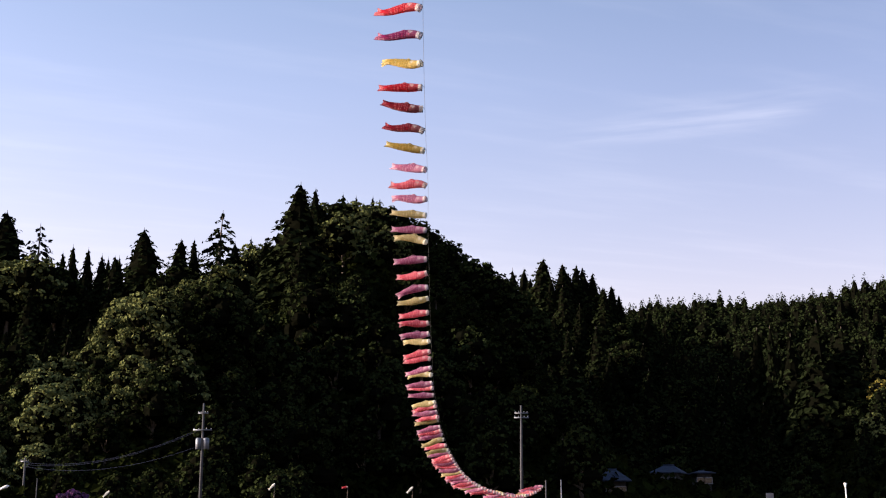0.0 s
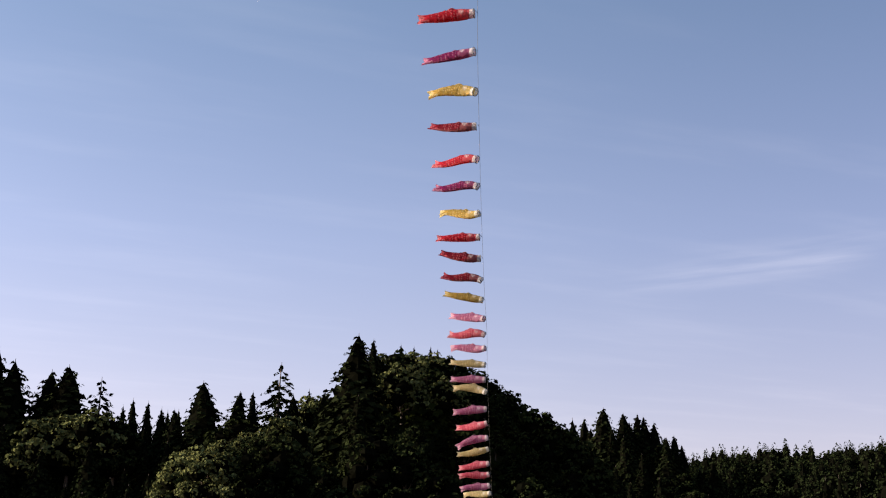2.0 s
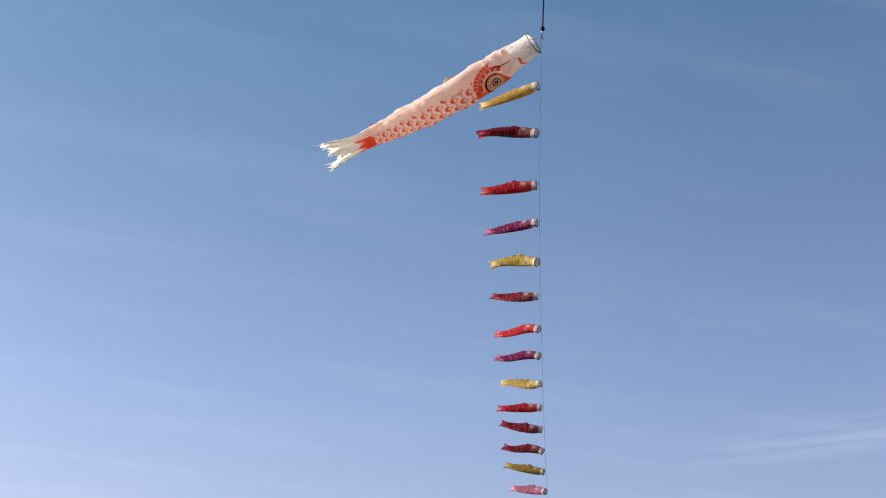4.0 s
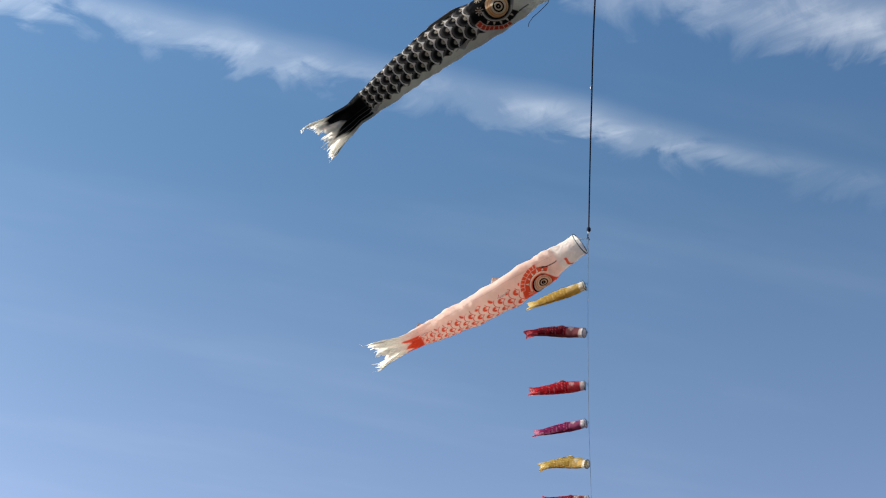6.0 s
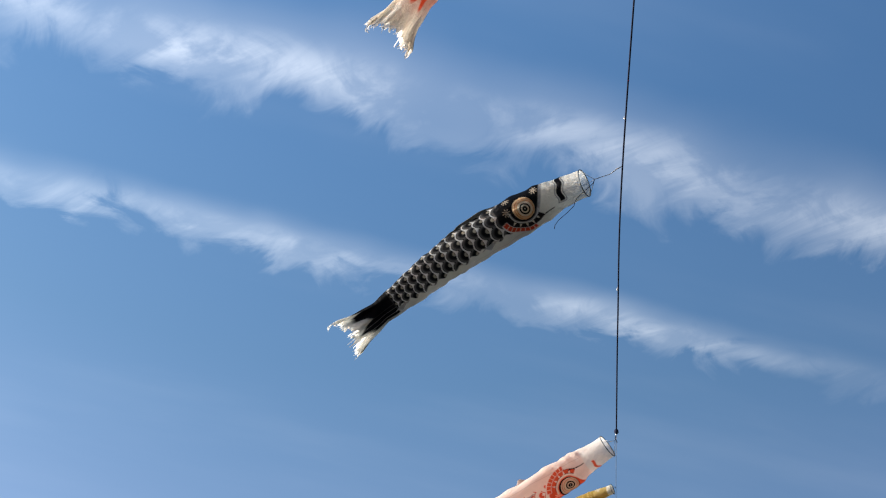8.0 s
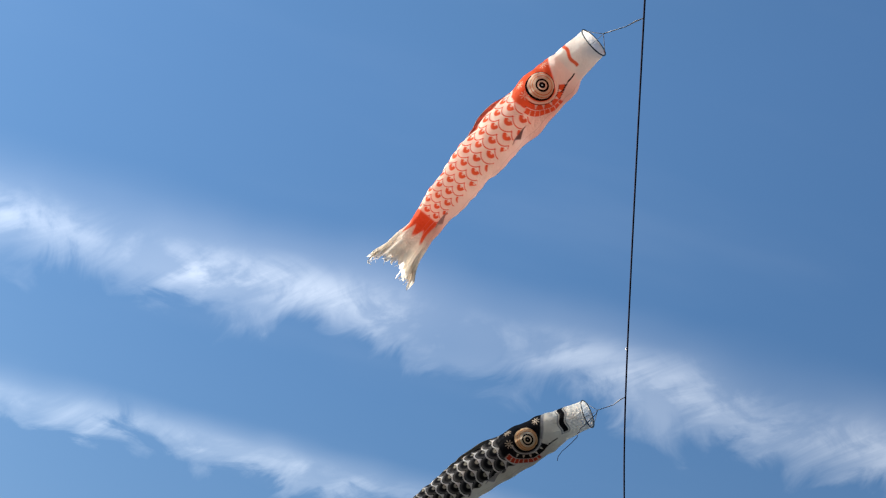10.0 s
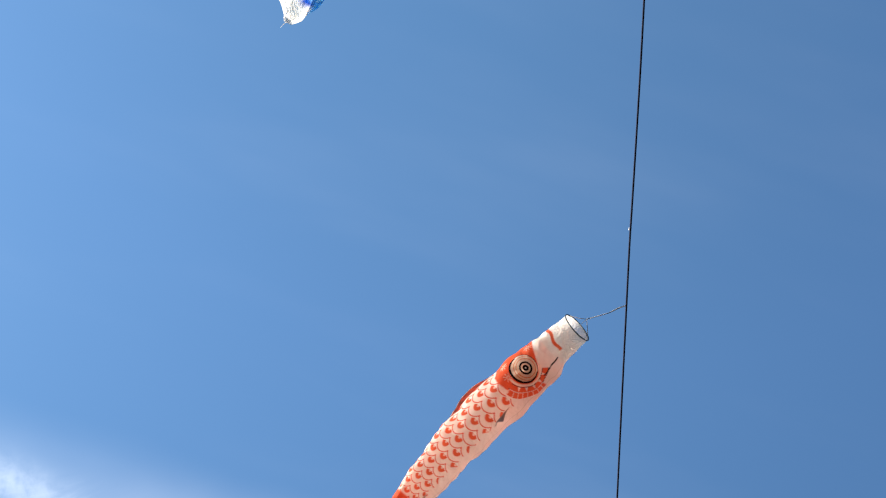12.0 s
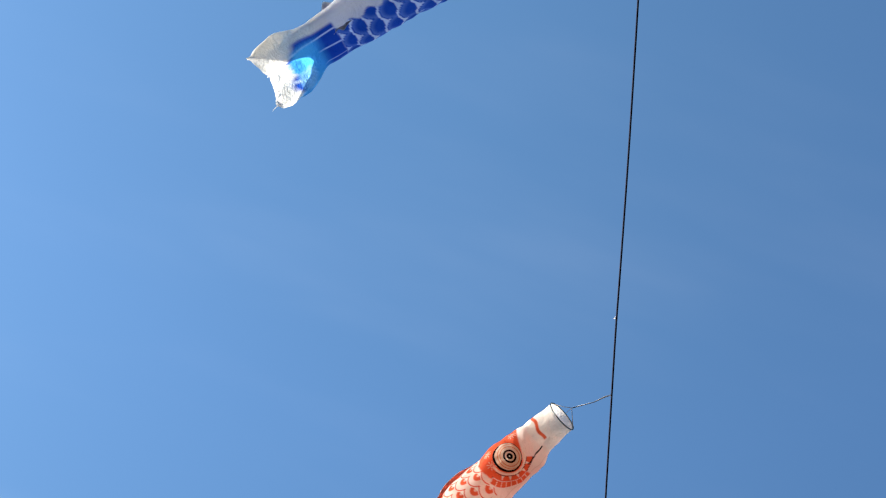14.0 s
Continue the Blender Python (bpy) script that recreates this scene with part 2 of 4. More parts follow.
def tube(points, radii, sides=8, caps=True):
    pts = [Vector(p) for p in points]
    if not isinstance(radii, (list, tuple)):
        radii = [radii] * len(pts)
    V, F = [], []
    ref = None
    for i, p in enumerate(pts):
        t = (pts[min(i + 1, len(pts) - 1)] - pts[max(i - 1, 0)]).normalized()
        if ref is None:
            ref = t.orthogonal().normalized()
        ref = (ref - t * ref.dot(t)).normalized()
        other = t.cross(ref)
        for k in range(sides):
            a = 2 * math.pi * k / sides
            V.append(p + (ref * math.cos(a) + other * math.sin(a)) * radii[i])
    for i in range(len(pts) - 1):
        for k in range(sides):
            a, b = i * sides + k, i * sides + (k + 1) % sides
            F.append((a, b, b + sides, a + sides))
    if caps:
        F.append(tuple(range(sides))[::-1])
        F.append(tuple(range((len(pts) - 1) * sides, len(pts) * sides)))
    return V, F


def box(cx, cy, cz, sx, sy, sz):
    V = [Vector((cx + sx * a / 2, cy + sy * b / 2, cz + sz * c / 2)) for a in (-1, 1) for b in (-1, 1) for c in (-1, 1)]
    F = [(0, 1, 3, 2), (4, 6, 7, 5), (0, 4, 5, 1), (2, 3, 7, 6), (0, 2, 6, 4), (1, 5, 7, 3)]
    return V, F


def ring(centre, normal, radius, thick, n=28, sides=6):
    nv = Vector(normal).normalized()
    a = nv.orthogonal().normalized()
    b = nv.cross(a)
    V, F = [], []
    for i in range(n):
        t = 2 * math.pi * i / n
        rad = a * math.cos(t) + b * math.sin(t)
        for k in range(sides):
            s = 2 * math.pi * k / sides
            V.append(Vector(centre) + rad * (radius + thick * math.cos(s)) + nv * thick * math.sin(s))
    for i in range(n):
        for k in range(sides):
            j, l = (i + 1) % n, (k + 1) % sides
            F.append((i * sides + k, j * sides + k, j * sides + l, i * sides + l))
    return V, F


def spline(ctrl, steps):
    """A smooth line through the control points."""
    P = [Vector(c) for c in ctrl]
    P = [2 * P[0] - P[1]] + P + [2 * P[-1] - P[-2]]
    out = []
    for i in range(1, len(P) - 2):
        for k in range(steps):
            t = k / steps
            a, b, c, d = P[i - 1:i + 3]
            out.append(0.5 * ((2 * b) + (c - a) * t + (2 * a - 5 * b + 4 * c - d) * t * t + (3 * b - a - 3 * c + d) * t ** 3))
    out.append(P[-2])
    return out


# ---------------------------------------------------------------- ground and hills
def sstep(x, a, b):
    t = np.clip((x - a) / (b - a), 0, 1)
    return t * t * (3 - 2 * t)


def height(x, y):
    """The ground: a flat valley floor, a steep wooded knoll with a spur, an unseen ridge added behind it to cast shade,
    a second ridge and a far one.
    """
    x, y = np.asarray(x, float), np.asarray(y, float)
    # left of x = -105, out of view, the crest is raised to cast shade
    crest1 = np.interp(x, [-260, -190, -150, -125, -105, -82, -61, -35, -23, -15, -3, 2, 10, 17, 23, 32, 60], [50, 64, 66, 56, 41, 39, 36, 41, 49, 51, 46, 39, 32.5, 25, 17, 8, 0])
    one = crest1 * sstep(y, 150, 236) * (1 - 0.7 * sstep(y, 246, 330))
    spur = 27 * np.exp(-((x + 32.5) / 12.5) ** 2 - ((y - 172) / 26) ** 2) + 13 * np.exp(-((x + 58) / 18) ** 2 - ((y - 165) / 25) ** 2)
    right = 24 * np.exp(-((x - 100) / 28) ** 2 - ((y - 275) / 35) ** 2)
    spur = np.maximum(spur, right)
    crest2 = np.interp(x, [-80, 0, 12, 20, 28, 42, 50, 60, 90], [20, 28, 40, 47, 52, 48, 42, 25, 4])
    two = crest2 * sstep(y, 240, 330) * (1 - 0.6 * sstep(y, 345, 430))
    crest3 = np.interp(x, [-900, -300, 60, 90, 130, 160, 180, 215, 400, 1000], [20, 50, 76, 83, 83.5, 87, 91, 99, 122, 60])
    three = crest3 * sstep(y, 260, 565) * (1 - 0.5 * sstep(y, 600, 1000))
    # unseen hill added behind the knoll to shade the right slopes
    back = y * np.interp(x, [-260, -110, -60, -15, 5, 30, 50], [0.10, 0.16, 0.175, 0.195, 0.165, 0.10, 0.0])
    back = back * sstep(y, 290, 380) * (1 - sstep(y, 540, 640))
    lumps = 1.6 * np.sin(x * 0.11 + 1.3) * np.cos(y * 0.083) + 0.8 * np.sin(x * 0.31 + y * 0.23)
    h = np.maximum(np.maximum(one, spur), np.maximum(np.maximum(two, three), back))
    return h + lumps * sstep(h, 2, 15)


def build_ground():
    xs = np.concatenate([np.array([-4500, -2500, -1500, -1000, -700, -500, -350]), np.arange(-260, 300, 5.0), np.array([320, 360, 420, 520, 700, 1000, 1500, 2500, 4500])])
    ys = np.concatenate([np.array([-4500, -2000, -900, -400, -150, -40, 20, 70, 100, 120]), np.arange(135, 640, 5.0), np.array([660, 700, 780, 900, 1100, 1500, 2500, 4700])])
    X, Y = np.meshgrid(xs, ys)
    Z = height(X, Y)
    V = np.stack([X, Y, Z], -1).reshape(-1, 3)
    w = len(xs)
    F = [(j * w + i, j * w + i + 1, (j + 1) * w + i + 1, (j + 1) * w + i) for j in range(len(ys) - 1) for i in range(w - 1)]
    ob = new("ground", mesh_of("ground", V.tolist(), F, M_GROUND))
    tagged(ob, "grassy valley floor rising into wooded hills", "ground", kind="structure")


build_ground()


# ---------------------------------------------------------------- trees
def cards(centres, facing, size, rng, loose=0.5, aspect=1.0):
    """Small folded leaf sprays at the centres, their upper sides turned to the given directions."""
    n = len(centres)
    nrm = facing / np.maximum(np.linalg.norm(facing, axis=1, keepdims=True), 1e-6) + rng.normal(0, loose, (n, 3)) * 0.6
    nrm /= np.linalg.norm(nrm, axis=1, keepdims=True)
    s = np.cross(nrm, rng.normal(0, 1, (n, 3)))
    s /= np.maximum(np.linalg.norm(s, axis=1, keepdims=True), 1e-6)
    t = np.cross(nrm, s)
    sz = size * rng.uniform(0.6, 1.35, (n, 1))
    a, b, c = t * sz * aspect, s * sz * 0.55, nrm * sz * 0.16
    quads = np.stack([centres - a * 0.55 - c, centres - b, centres + a * 0.65 - c * 1.4, centres + b], 1)
    return quads.reshape(-1, 3), np.arange(4 * n).reshape(n, 4)


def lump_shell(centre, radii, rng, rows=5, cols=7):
    """An uneven closed shell inside a crown, near black in place of the crown's own shade."""
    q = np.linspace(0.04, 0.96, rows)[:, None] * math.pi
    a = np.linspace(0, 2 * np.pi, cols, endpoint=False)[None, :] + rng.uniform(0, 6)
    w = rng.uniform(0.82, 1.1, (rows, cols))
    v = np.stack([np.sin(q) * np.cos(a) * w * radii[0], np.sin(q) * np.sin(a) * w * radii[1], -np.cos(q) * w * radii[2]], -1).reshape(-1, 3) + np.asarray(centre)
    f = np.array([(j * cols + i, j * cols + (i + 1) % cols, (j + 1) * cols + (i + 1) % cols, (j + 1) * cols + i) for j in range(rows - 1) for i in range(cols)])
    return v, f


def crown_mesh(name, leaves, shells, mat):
    """Leaf sprays in the first material over near-black shade shells in the second."""
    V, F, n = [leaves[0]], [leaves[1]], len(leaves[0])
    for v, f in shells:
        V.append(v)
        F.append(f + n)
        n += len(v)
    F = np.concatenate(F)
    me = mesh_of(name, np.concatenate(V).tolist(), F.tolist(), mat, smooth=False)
    me.materials.append(M_CROWN_SHADE)
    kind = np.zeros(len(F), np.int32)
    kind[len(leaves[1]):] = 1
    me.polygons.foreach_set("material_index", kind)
    return me


def cedar_meshes(seed, H=20.0, R=3.6, n=1300, ragged=0.25):
    """Tiers of boughs that droop, each bough a train of needle sprays, round a near-black shell for inner shade."""
    rng = np.random.default_rng(seed)
    per = 7
    boughs = n // per
    t = (np.arange(boughs) + rng.uniform(0, 1, boughs)) / boughs
    t = 1 - (1 - t) ** 0.62
    ang = np.arange(boughs) * 2.39996 + rng.normal(0, 0.35, boughs)
    reach = (R * 1.22 * (1 - t) ** 0.66 + 0.10) * (0.62 + 0.38 * np.minimum(1, (t + 0.02) * 7)) * rng.uniform(1 - ragged, 1 + ragged * 0.55, boughs)
    q = np.tile(np.linspace(0.42, 1.0, per), boughs)
    T, A, L = np.repeat(t, per), np.repeat(ang, per) + rng.normal(0, 0.16, n // per * per), np.repeat(reach, per)
    rad = L * q
    z = 0.06 * H + T * H * 0.93 - rad * 0.22 - 0.10 * rad * q + rng.normal(0, 0.10, len(q))
    c = np.stack([np.cos(A) * rad, np.sin(A) * rad, z], -1)
    o = np.stack([np.cos(A) * (0.35 + 0.7 * q), np.sin(A) * (0.35 + 0.7 * q), np.full(len(q), 0.75)], -1)
    leaves = cards(c, o, (0.34 + 0.62 * (1 - T) ** 0.8)[:, None], rng, 0.55, 1.3)
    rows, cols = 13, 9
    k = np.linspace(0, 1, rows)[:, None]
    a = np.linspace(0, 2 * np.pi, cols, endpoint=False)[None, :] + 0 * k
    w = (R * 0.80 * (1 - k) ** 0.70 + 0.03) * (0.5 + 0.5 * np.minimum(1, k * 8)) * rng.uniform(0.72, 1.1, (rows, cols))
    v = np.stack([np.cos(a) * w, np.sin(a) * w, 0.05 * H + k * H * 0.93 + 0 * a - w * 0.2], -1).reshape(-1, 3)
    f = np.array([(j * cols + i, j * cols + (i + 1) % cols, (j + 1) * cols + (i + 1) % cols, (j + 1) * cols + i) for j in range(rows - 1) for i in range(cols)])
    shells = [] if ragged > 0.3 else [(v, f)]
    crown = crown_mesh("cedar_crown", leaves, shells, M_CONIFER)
    tv, tf = tube([(0, 0, -1.5), (0.05, 0, H * 0.3), (0, 0.05, H * 0.7), (0, 0, H * 1.0)], [0.36, 0.28, 0.14, 0.03], 8)
    return crown, mesh_of("cedar_trunk", tv, tf, M_BARK)


def broad_meshes(seed, mat, H=11.0, R=4.8, n=1300, lobes=11, leaf=0.44):
    """A crown of lobes, each lobe a cluster of domed leaf clumps, the gaps between them darkened by shade shells."""
    rng = np.random.default_rng(seed)
    cents, rads = [], []
    for i in range(lobes):
        a = i * 2.4 + rng.uniform(-0.4, 0.4)
        k = i / (lobes - 1)
        r = R * 0.62 * math.sqrt(1 - k * 0.85) * rng.uniform(0.7, 1.1)
        cents.append((math.cos(a) * r, math.sin(a) * r, H * (0.36 + 0.46 * k) + rng.uniform(-0.5, 0.5)))
        rads.append(R * rng.uniform(0.34, 0.52) * (1 - 0.25 * k))
    cents, rads = np.array(cents), np.array(rads)
    per = 13
    clumps = n // per
    pick = np.arange(clumps) % lobes
    d = rng.normal(0, 1, (clumps, 3))
    d[:, 2] = np.abs(d[:, 2]) * 1.0 - 0.30
    d /= np.linalg.norm(d, axis=1, keepdims=True)
    size = rng.uniform(0.16, 0.30, clumps) * R / 1.25
    cc = cents[pick] + d * (rads[pick] * rng.uniform(0.78, 1.08, clumps))[:, None] * np.array([1, 1, 0.8])
    face = d * 0.7 + np.array([0, 0, 0.55])
    e = rng.normal(0, 0.75, (clumps, per, 3)) + face[:, None, :]
    e /= np.linalg.norm(e, axis=2, keepdims=True)
    p = cc[:, None, :] + e * (size[:, None] * rng.uniform(0.75, 1.0, (clumps, per)))[..., None] * np.array([1, 1, 0.75])
    leaves = cards(p.reshape(-1, 3), e.reshape(-1, 3), leaf, rng, 0.45, 1.0)
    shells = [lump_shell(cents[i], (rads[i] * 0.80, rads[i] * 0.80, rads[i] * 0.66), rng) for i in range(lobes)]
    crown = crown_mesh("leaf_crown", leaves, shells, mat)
    pieces = [tube([(0, 0, -1.5), (0.1, 0.05, H * 0.25), (0, 0, H * 0.5)], [0.34, 0.26, 0.16], 8)]
    for i in range(0, lobes, 2):
        pieces.append(tube([(0, 0, H * 0.28), Vector(cents[i]) * 0.55 + Vector((0, 0, H * 0.16)), tuple(cents[i])], [0.15, 0.10, 0.03], 6))
    tv, tf = join(*pieces)
    return crown, mesh_of("tree_trunk", tv, tf, M_BARK)


def make_tree(name, label, crown, trunk, group):
    ob = thing(name, label, "tree", group)
    part("trunk", trunk, ob)
    part("crown", crown, ob)
    return ob


def stand(ob, first, x, y, s, rng, sz=1.0, sink=0.3):
    m = pose(x, y, float(height(x, y)) - sink, rng.uniform(-2, 2), rng.uniform(-2, 2), rng.uniform(0, 360))
    if first:
        ob.matrix_basis = m
        made = ob
    else:
        made = copy_thing(ob, m)
    made.scale = (s, s, s * sz)
    return made


FOCAL = 2230.6


def by_sky(px, py, dist):
    """World x and the height z of a point at depth dist that stands px to the right, py up of straight ahead at a tilt of 12.2 degrees."""
    up, ahead = (441 - py), FOCAL
    c, s = math.cos(radians(12.2)), math.sin(radians(12.2))
    fy, fz = ahead * c - up * s, ahead * s + up * c
    return (px - 784) / fy * dist, EYE.z + fz / fy * dist


def plant():
    rng = np.random.default_rng(5)
    kinds = {}

    counts, extra = {"leafy": 0}, []

    def put(kind, x, y, s, sz=1.0, sink=0.3):
        if not kind.startswith("cedar") and kind in kinds and kind != "gold":
            counts["leafy"] += 1
            if counts["leafy"] > 285:           # past these they are woods, not single trees
                extra.append((kind, x, y, float(height(x, y)) - sink, s, rng.uniform(0, 6.28)))
                return None
        if kind not in kinds:
            if kind.startswith("cedar"):
                i = "cedar cedar_slim cedar_loose".split().index(kind)
                crown, trunk = cedar_meshes(11 + i, 20.0, (4.7, 3.7, 4.4)[i], (1200, 950, 900)[i], (0.16, 0.20, 0.34)[i])
                lab = ("dark green Japanese cedar with a dense pointed crown", "slim dark cedar rising from the ridge line", "loose-branched dark cedar with sky between its boughs")[i]
                kinds[kind] = make_tree("cedar_tree", lab, crown, trunk, "cedars on the hills")
            else:
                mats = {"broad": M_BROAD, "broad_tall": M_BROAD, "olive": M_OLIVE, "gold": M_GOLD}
                labs = {"broad": "dark green broadleaf tree with a rounded crown", "broad_tall": "tall broadleaf tree with dense dark leaves",
                        "olive": "yellow-green broadleaf tree, sunlight in its leaf colour", "gold": "golden yellow leafy tree at the foot of the slope"}
                seed = {"broad": 21, "broad_tall": 22, "olive": 23, "gold": 24}[kind]
                crown, trunk = broad_meshes(seed, mats[kind], 14.0 if kind == "broad_tall" else 11.0, 5.0, 1350 if kind != "olive" else 1800, 13 if kind == "broad_tall" else 11)
                kinds[kind] = make_tree("broadleaf_tree", labs[kind], crown, trunk, "broadleaf trees on the hills")
            return stand(kinds[kind], True, x, y, s, rng, sz, sink)
        return stand(kinds[kind], False, x, y, s, rng, sz, sink)

    # cedars that stand out against the sky: heading, top, depth, width factor
    tops = [("cedar", 17, 368, 222, 1.4), ("cedar_loose", 72, 393, 222, 1.2), ("cedar", 262, 400, 215, 1.4), ("cedar_loose", 388, 369, 220, 1.35),
            ("cedar", 318, 420, 228, 1.3), ("cedar_slim", 343, 418, 232, 0.9), ("cedar", 527, 318, 212, 1.35), ("cedar", 556, 328, 232, 0.75),
            ("cedar_slim", 605, 337, 243, 0.6), ("cedar_slim", 627, 343, 243, 0.55), ("cedar_slim", 656, 342, 243, 0.55), ("cedar_slim", 672, 348, 243, 0.55),
            ("cedar_slim", 444, 417, 240, 0.7), ("cedar_slim", 133, 430, 262, 0.8), ("cedar_slim", 154, 434, 262, 0.8), ("cedar_slim", 112, 441, 262, 0.7),
            ("cedar_slim", 178, 444, 262, 0.7), ("cedar_slim", 196, 452, 262, 0.7), ("cedar_slim", 217, 450, 258, 0.7), ("cedar_slim", 235, 458, 258, 0.7),
            ("cedar", -20, 378, 225, 1.35), ("cedar", -88, 356, 222, 1.3), ("cedar", -113, 336, 222, 1.0), ("cedar_loose", -152, 352, 222, 1.0), ("cedar", -190, 362, 222, 1.0),
            ("cedar", 1450, 565, 272, 1.4), ("cedar", 1492, 575, 275, 1.4), ("cedar", 1400, 588, 290, 1.2), ("cedar", 1368, 572, 300, 1.0), ("cedar", 1330, 578, 305, 1.0),
            ("cedar", 958, 455, 322, 1.4), ("cedar_slim", 907, 470, 300, 1.2), ("cedar", 992, 464, 326, 1.2), ("cedar", 1015, 466, 326, 1.0), ("cedar", 1033, 470, 326, 1.0),
            ("cedar", 1048, 480, 326, 1.0), ("cedar", 1080, 503, 326, 1.0), ("cedar", 1098, 520, 326, 0.9), ("cedar", 935, 490, 326, 1.0), ("cedar", 975, 490, 318, 1.0)]
    for kind, px, py, d, wid in tops:
        x, z = by_sky(px, py, d)
        h = max(6.0, z - float(height(x, d)))
        s = wid * min(1.15, max(0.55, h / 20.0))
        put(kind, x, d, s, h / 20.0 / s)

    # crowns along the knoll's edge against the sky
    for kind, px, py, d in (("olive", 575, 364, 236), ("broad", 606, 358, 238), ("olive", 636, 360, 238), ("olive", 664, 362, 238), ("broad", 692, 369, 238), ("broad", 718, 380, 238), ("broad", 742, 392, 238),
                            ("broad", 766, 410, 237), ("broad", 790, 428, 236), ("broad", 812, 444, 235), ("broad", 834, 458, 234), ("broad", 856, 470, 233), ("broad", 878, 486, 232), ("broad", 900, 504, 230),
                            ("broad", 922, 528, 228), ("broad", 945, 556, 226), ("olive", 455, 433, 234), ("olive", 482, 434, 234), ("olive", 20, 462, 214), ("olive", 62, 458, 213), ("broad", 100, 470, 214), ("olive", -30, 470, 212)):
        x, z = by_sky(px, py, d)
        h = max(4.0, z - float(height(x, d)))
        s = min(1.45, max(0.72, h / 10.6))
        put(kind, x, d, s, h / 10.6 / s)

    # the knoll, its spur and the left slope
    def scatter(n, x0, x1, y0, y1, pick, smin, smax, gap, low=3.0, sink=0.5):
        done, tries = [], 0
        while len(done) < n and tries < n * 40:
            tries += 1
            x, y = rng.uniform(x0, x1), rng.uniform(y0, y1)
            if float(height(x, y)) < low or any((x - a) ** 2 + (y - b) ** 2 < gap * gap for a, b in done):
                continue
            done.append((x, y))
            kind = pick(x, y)
            if not kind:
                continue
            k = 0.68 if kind == "cedar" and y < 250 else 1.0
            put(kind, x, y, rng.uniform(smin, smax) * k, 1.0, sink)

    def knoll(x, y):
        r = rng.uniform()
        if 1030 < 784 + x / y * FOCAL < 1290 and y < 228:      # the clearing of the houses
            return ""
        if x < -42 and y > 182:
            return "cedar" if r < 0.92 else ""
        if x < -28 and y > 200:
            return "cedar" if r < 0.94 else "broad"
        if x > -8:
            return "broad" if y < 212 else ""
        # the brighter leaf colour stands where the spur catches the sun
        if -48 < x < -27 and y < 195:
            return "olive" if r < 0.88 else "broad"
        if y > 215 and -22 < x < 0:
            return "olive" if r < 0.45 else "broad"
        return "cedar" if r < 0.10 and y < 225 else ("broad_tall" if r < 0.35 else "broad")

    scatter(185, -104, 34, 152, 240, knoll, 0.78, 1.12, 5.0, 3.0, 1.6)
    scatter(66, -84, -20, 142, 185, lambda x, y: "olive" if rng.uniform() < 0.65 and x < -33 else "broad", 0.55, 0.85, 3.9, 1.0)
    scatter(26, -8, 22, 208, 234, lambda x, y: "broad", 0.5, 0.62, 4.0, 3.0, 1.0)
    scatter(26, -52, -34, 145, 170, lambda x, y: "olive" if rng.uniform() < 0.8 else "broad", 0.5, 0.72, 3.4, -5.0)
    scatter(40, -80, -42, 134, 176, lambda x, y: "olive" if rng.uniform() < 0.6 else "broad", 0.5, 0.75, 3.2, -5.0)
    scatter(44, -88, -14, 122, 152, lambda x, y: "olive" if rng.uniform() < (0.55 if x < -40 else 0.06) else "broad", 0.42, 0.72, 4.0, -5.0)
    scatter(70, 5, 70, 255, 335, lambda x, y: "cedar" if rng.uniform() < 0.75 else "broad_tall", 0.7, 1.0, 5.0)
    scatter(60, 60, 150, 285, 400, lambda x, y: ("cedar" if rng.uniform() < 0.6 else ("olive" if rng.uniform() < 0.4 else "broad")), 0.7, 1.05, 8.0, 1.0)
    scatter(44, 34, 112, 182, 270, lambda x, y: "" if 1030 < 784 + x / y * FOCAL < 1290 and y < 242 else ("cedar" if rng.uniform() < 0.45 else "broad"), 0.5, 0.85, 6.5, -5.0)
    for x, y, k in ((95, 276, 1.05), (98, 270, 0.9), (102, 278, 1.1), (93, 268, 0.75), (100, 263, 0.75)):
        put("gold", x, y, k)
    scatter(26, 72, 122, 248, 300, lambda x, y: "olive" if rng.uniform() < 0.6 else "broad", 0.6, 0.9, 6.0, 15.0)

    # the rest of the broadleaf woods, joined
    for mat, kinds_in, name, lab in ((M_BROAD, ("broad", "broad_tall"), "hillside_woods", "dense dark broadleaf woods on the hillsides"),
                                     (M_OLIVE, ("olive",), "new_leaf_woods", "yellow-green woods on the slopes, sunlight in their leaf colour")):
        V, F, K, n = [], [], [], 0
        for kind, x, y, z, s, a in extra:
            if kind not in kinds_in:
                continue
            me = next(c for c in kinds[kind].children if c.name.startswith("crown")).data
            v = np.empty(len(me.vertices) * 3, np.float32)
            me.vertices.foreach_get("co", v)
            f = np.empty(len(me.loops), np.int32)
            me.loops.foreach_get("vertex_index", f)
            k = np.empty(len(me.polygons), np.int32)
            me.polygons.foreach_get("material_index", k)
            v = v.reshape(-1, 3) * s
            ca, sa = math.cos(a), math.sin(a)
            V.append(np.stack([x + v[:, 0] * ca - v[:, 1] * sa, y + v[:, 0] * sa + v[:, 1] * ca, z + v[:, 2]], -1))
            F.append(f.reshape(-1, 4) + n)
            K.append(k)
            n += len(v)
        if not V:
            continue
        me = mesh_of(name, np.concatenate(V).tolist(), np.concatenate(F).tolist(), mat, smooth=False)
        me.materials.append(M_CROWN_SHADE)
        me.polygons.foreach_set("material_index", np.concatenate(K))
        tagged(new(name, me), lab, "woods", kind="stuff")


plant()


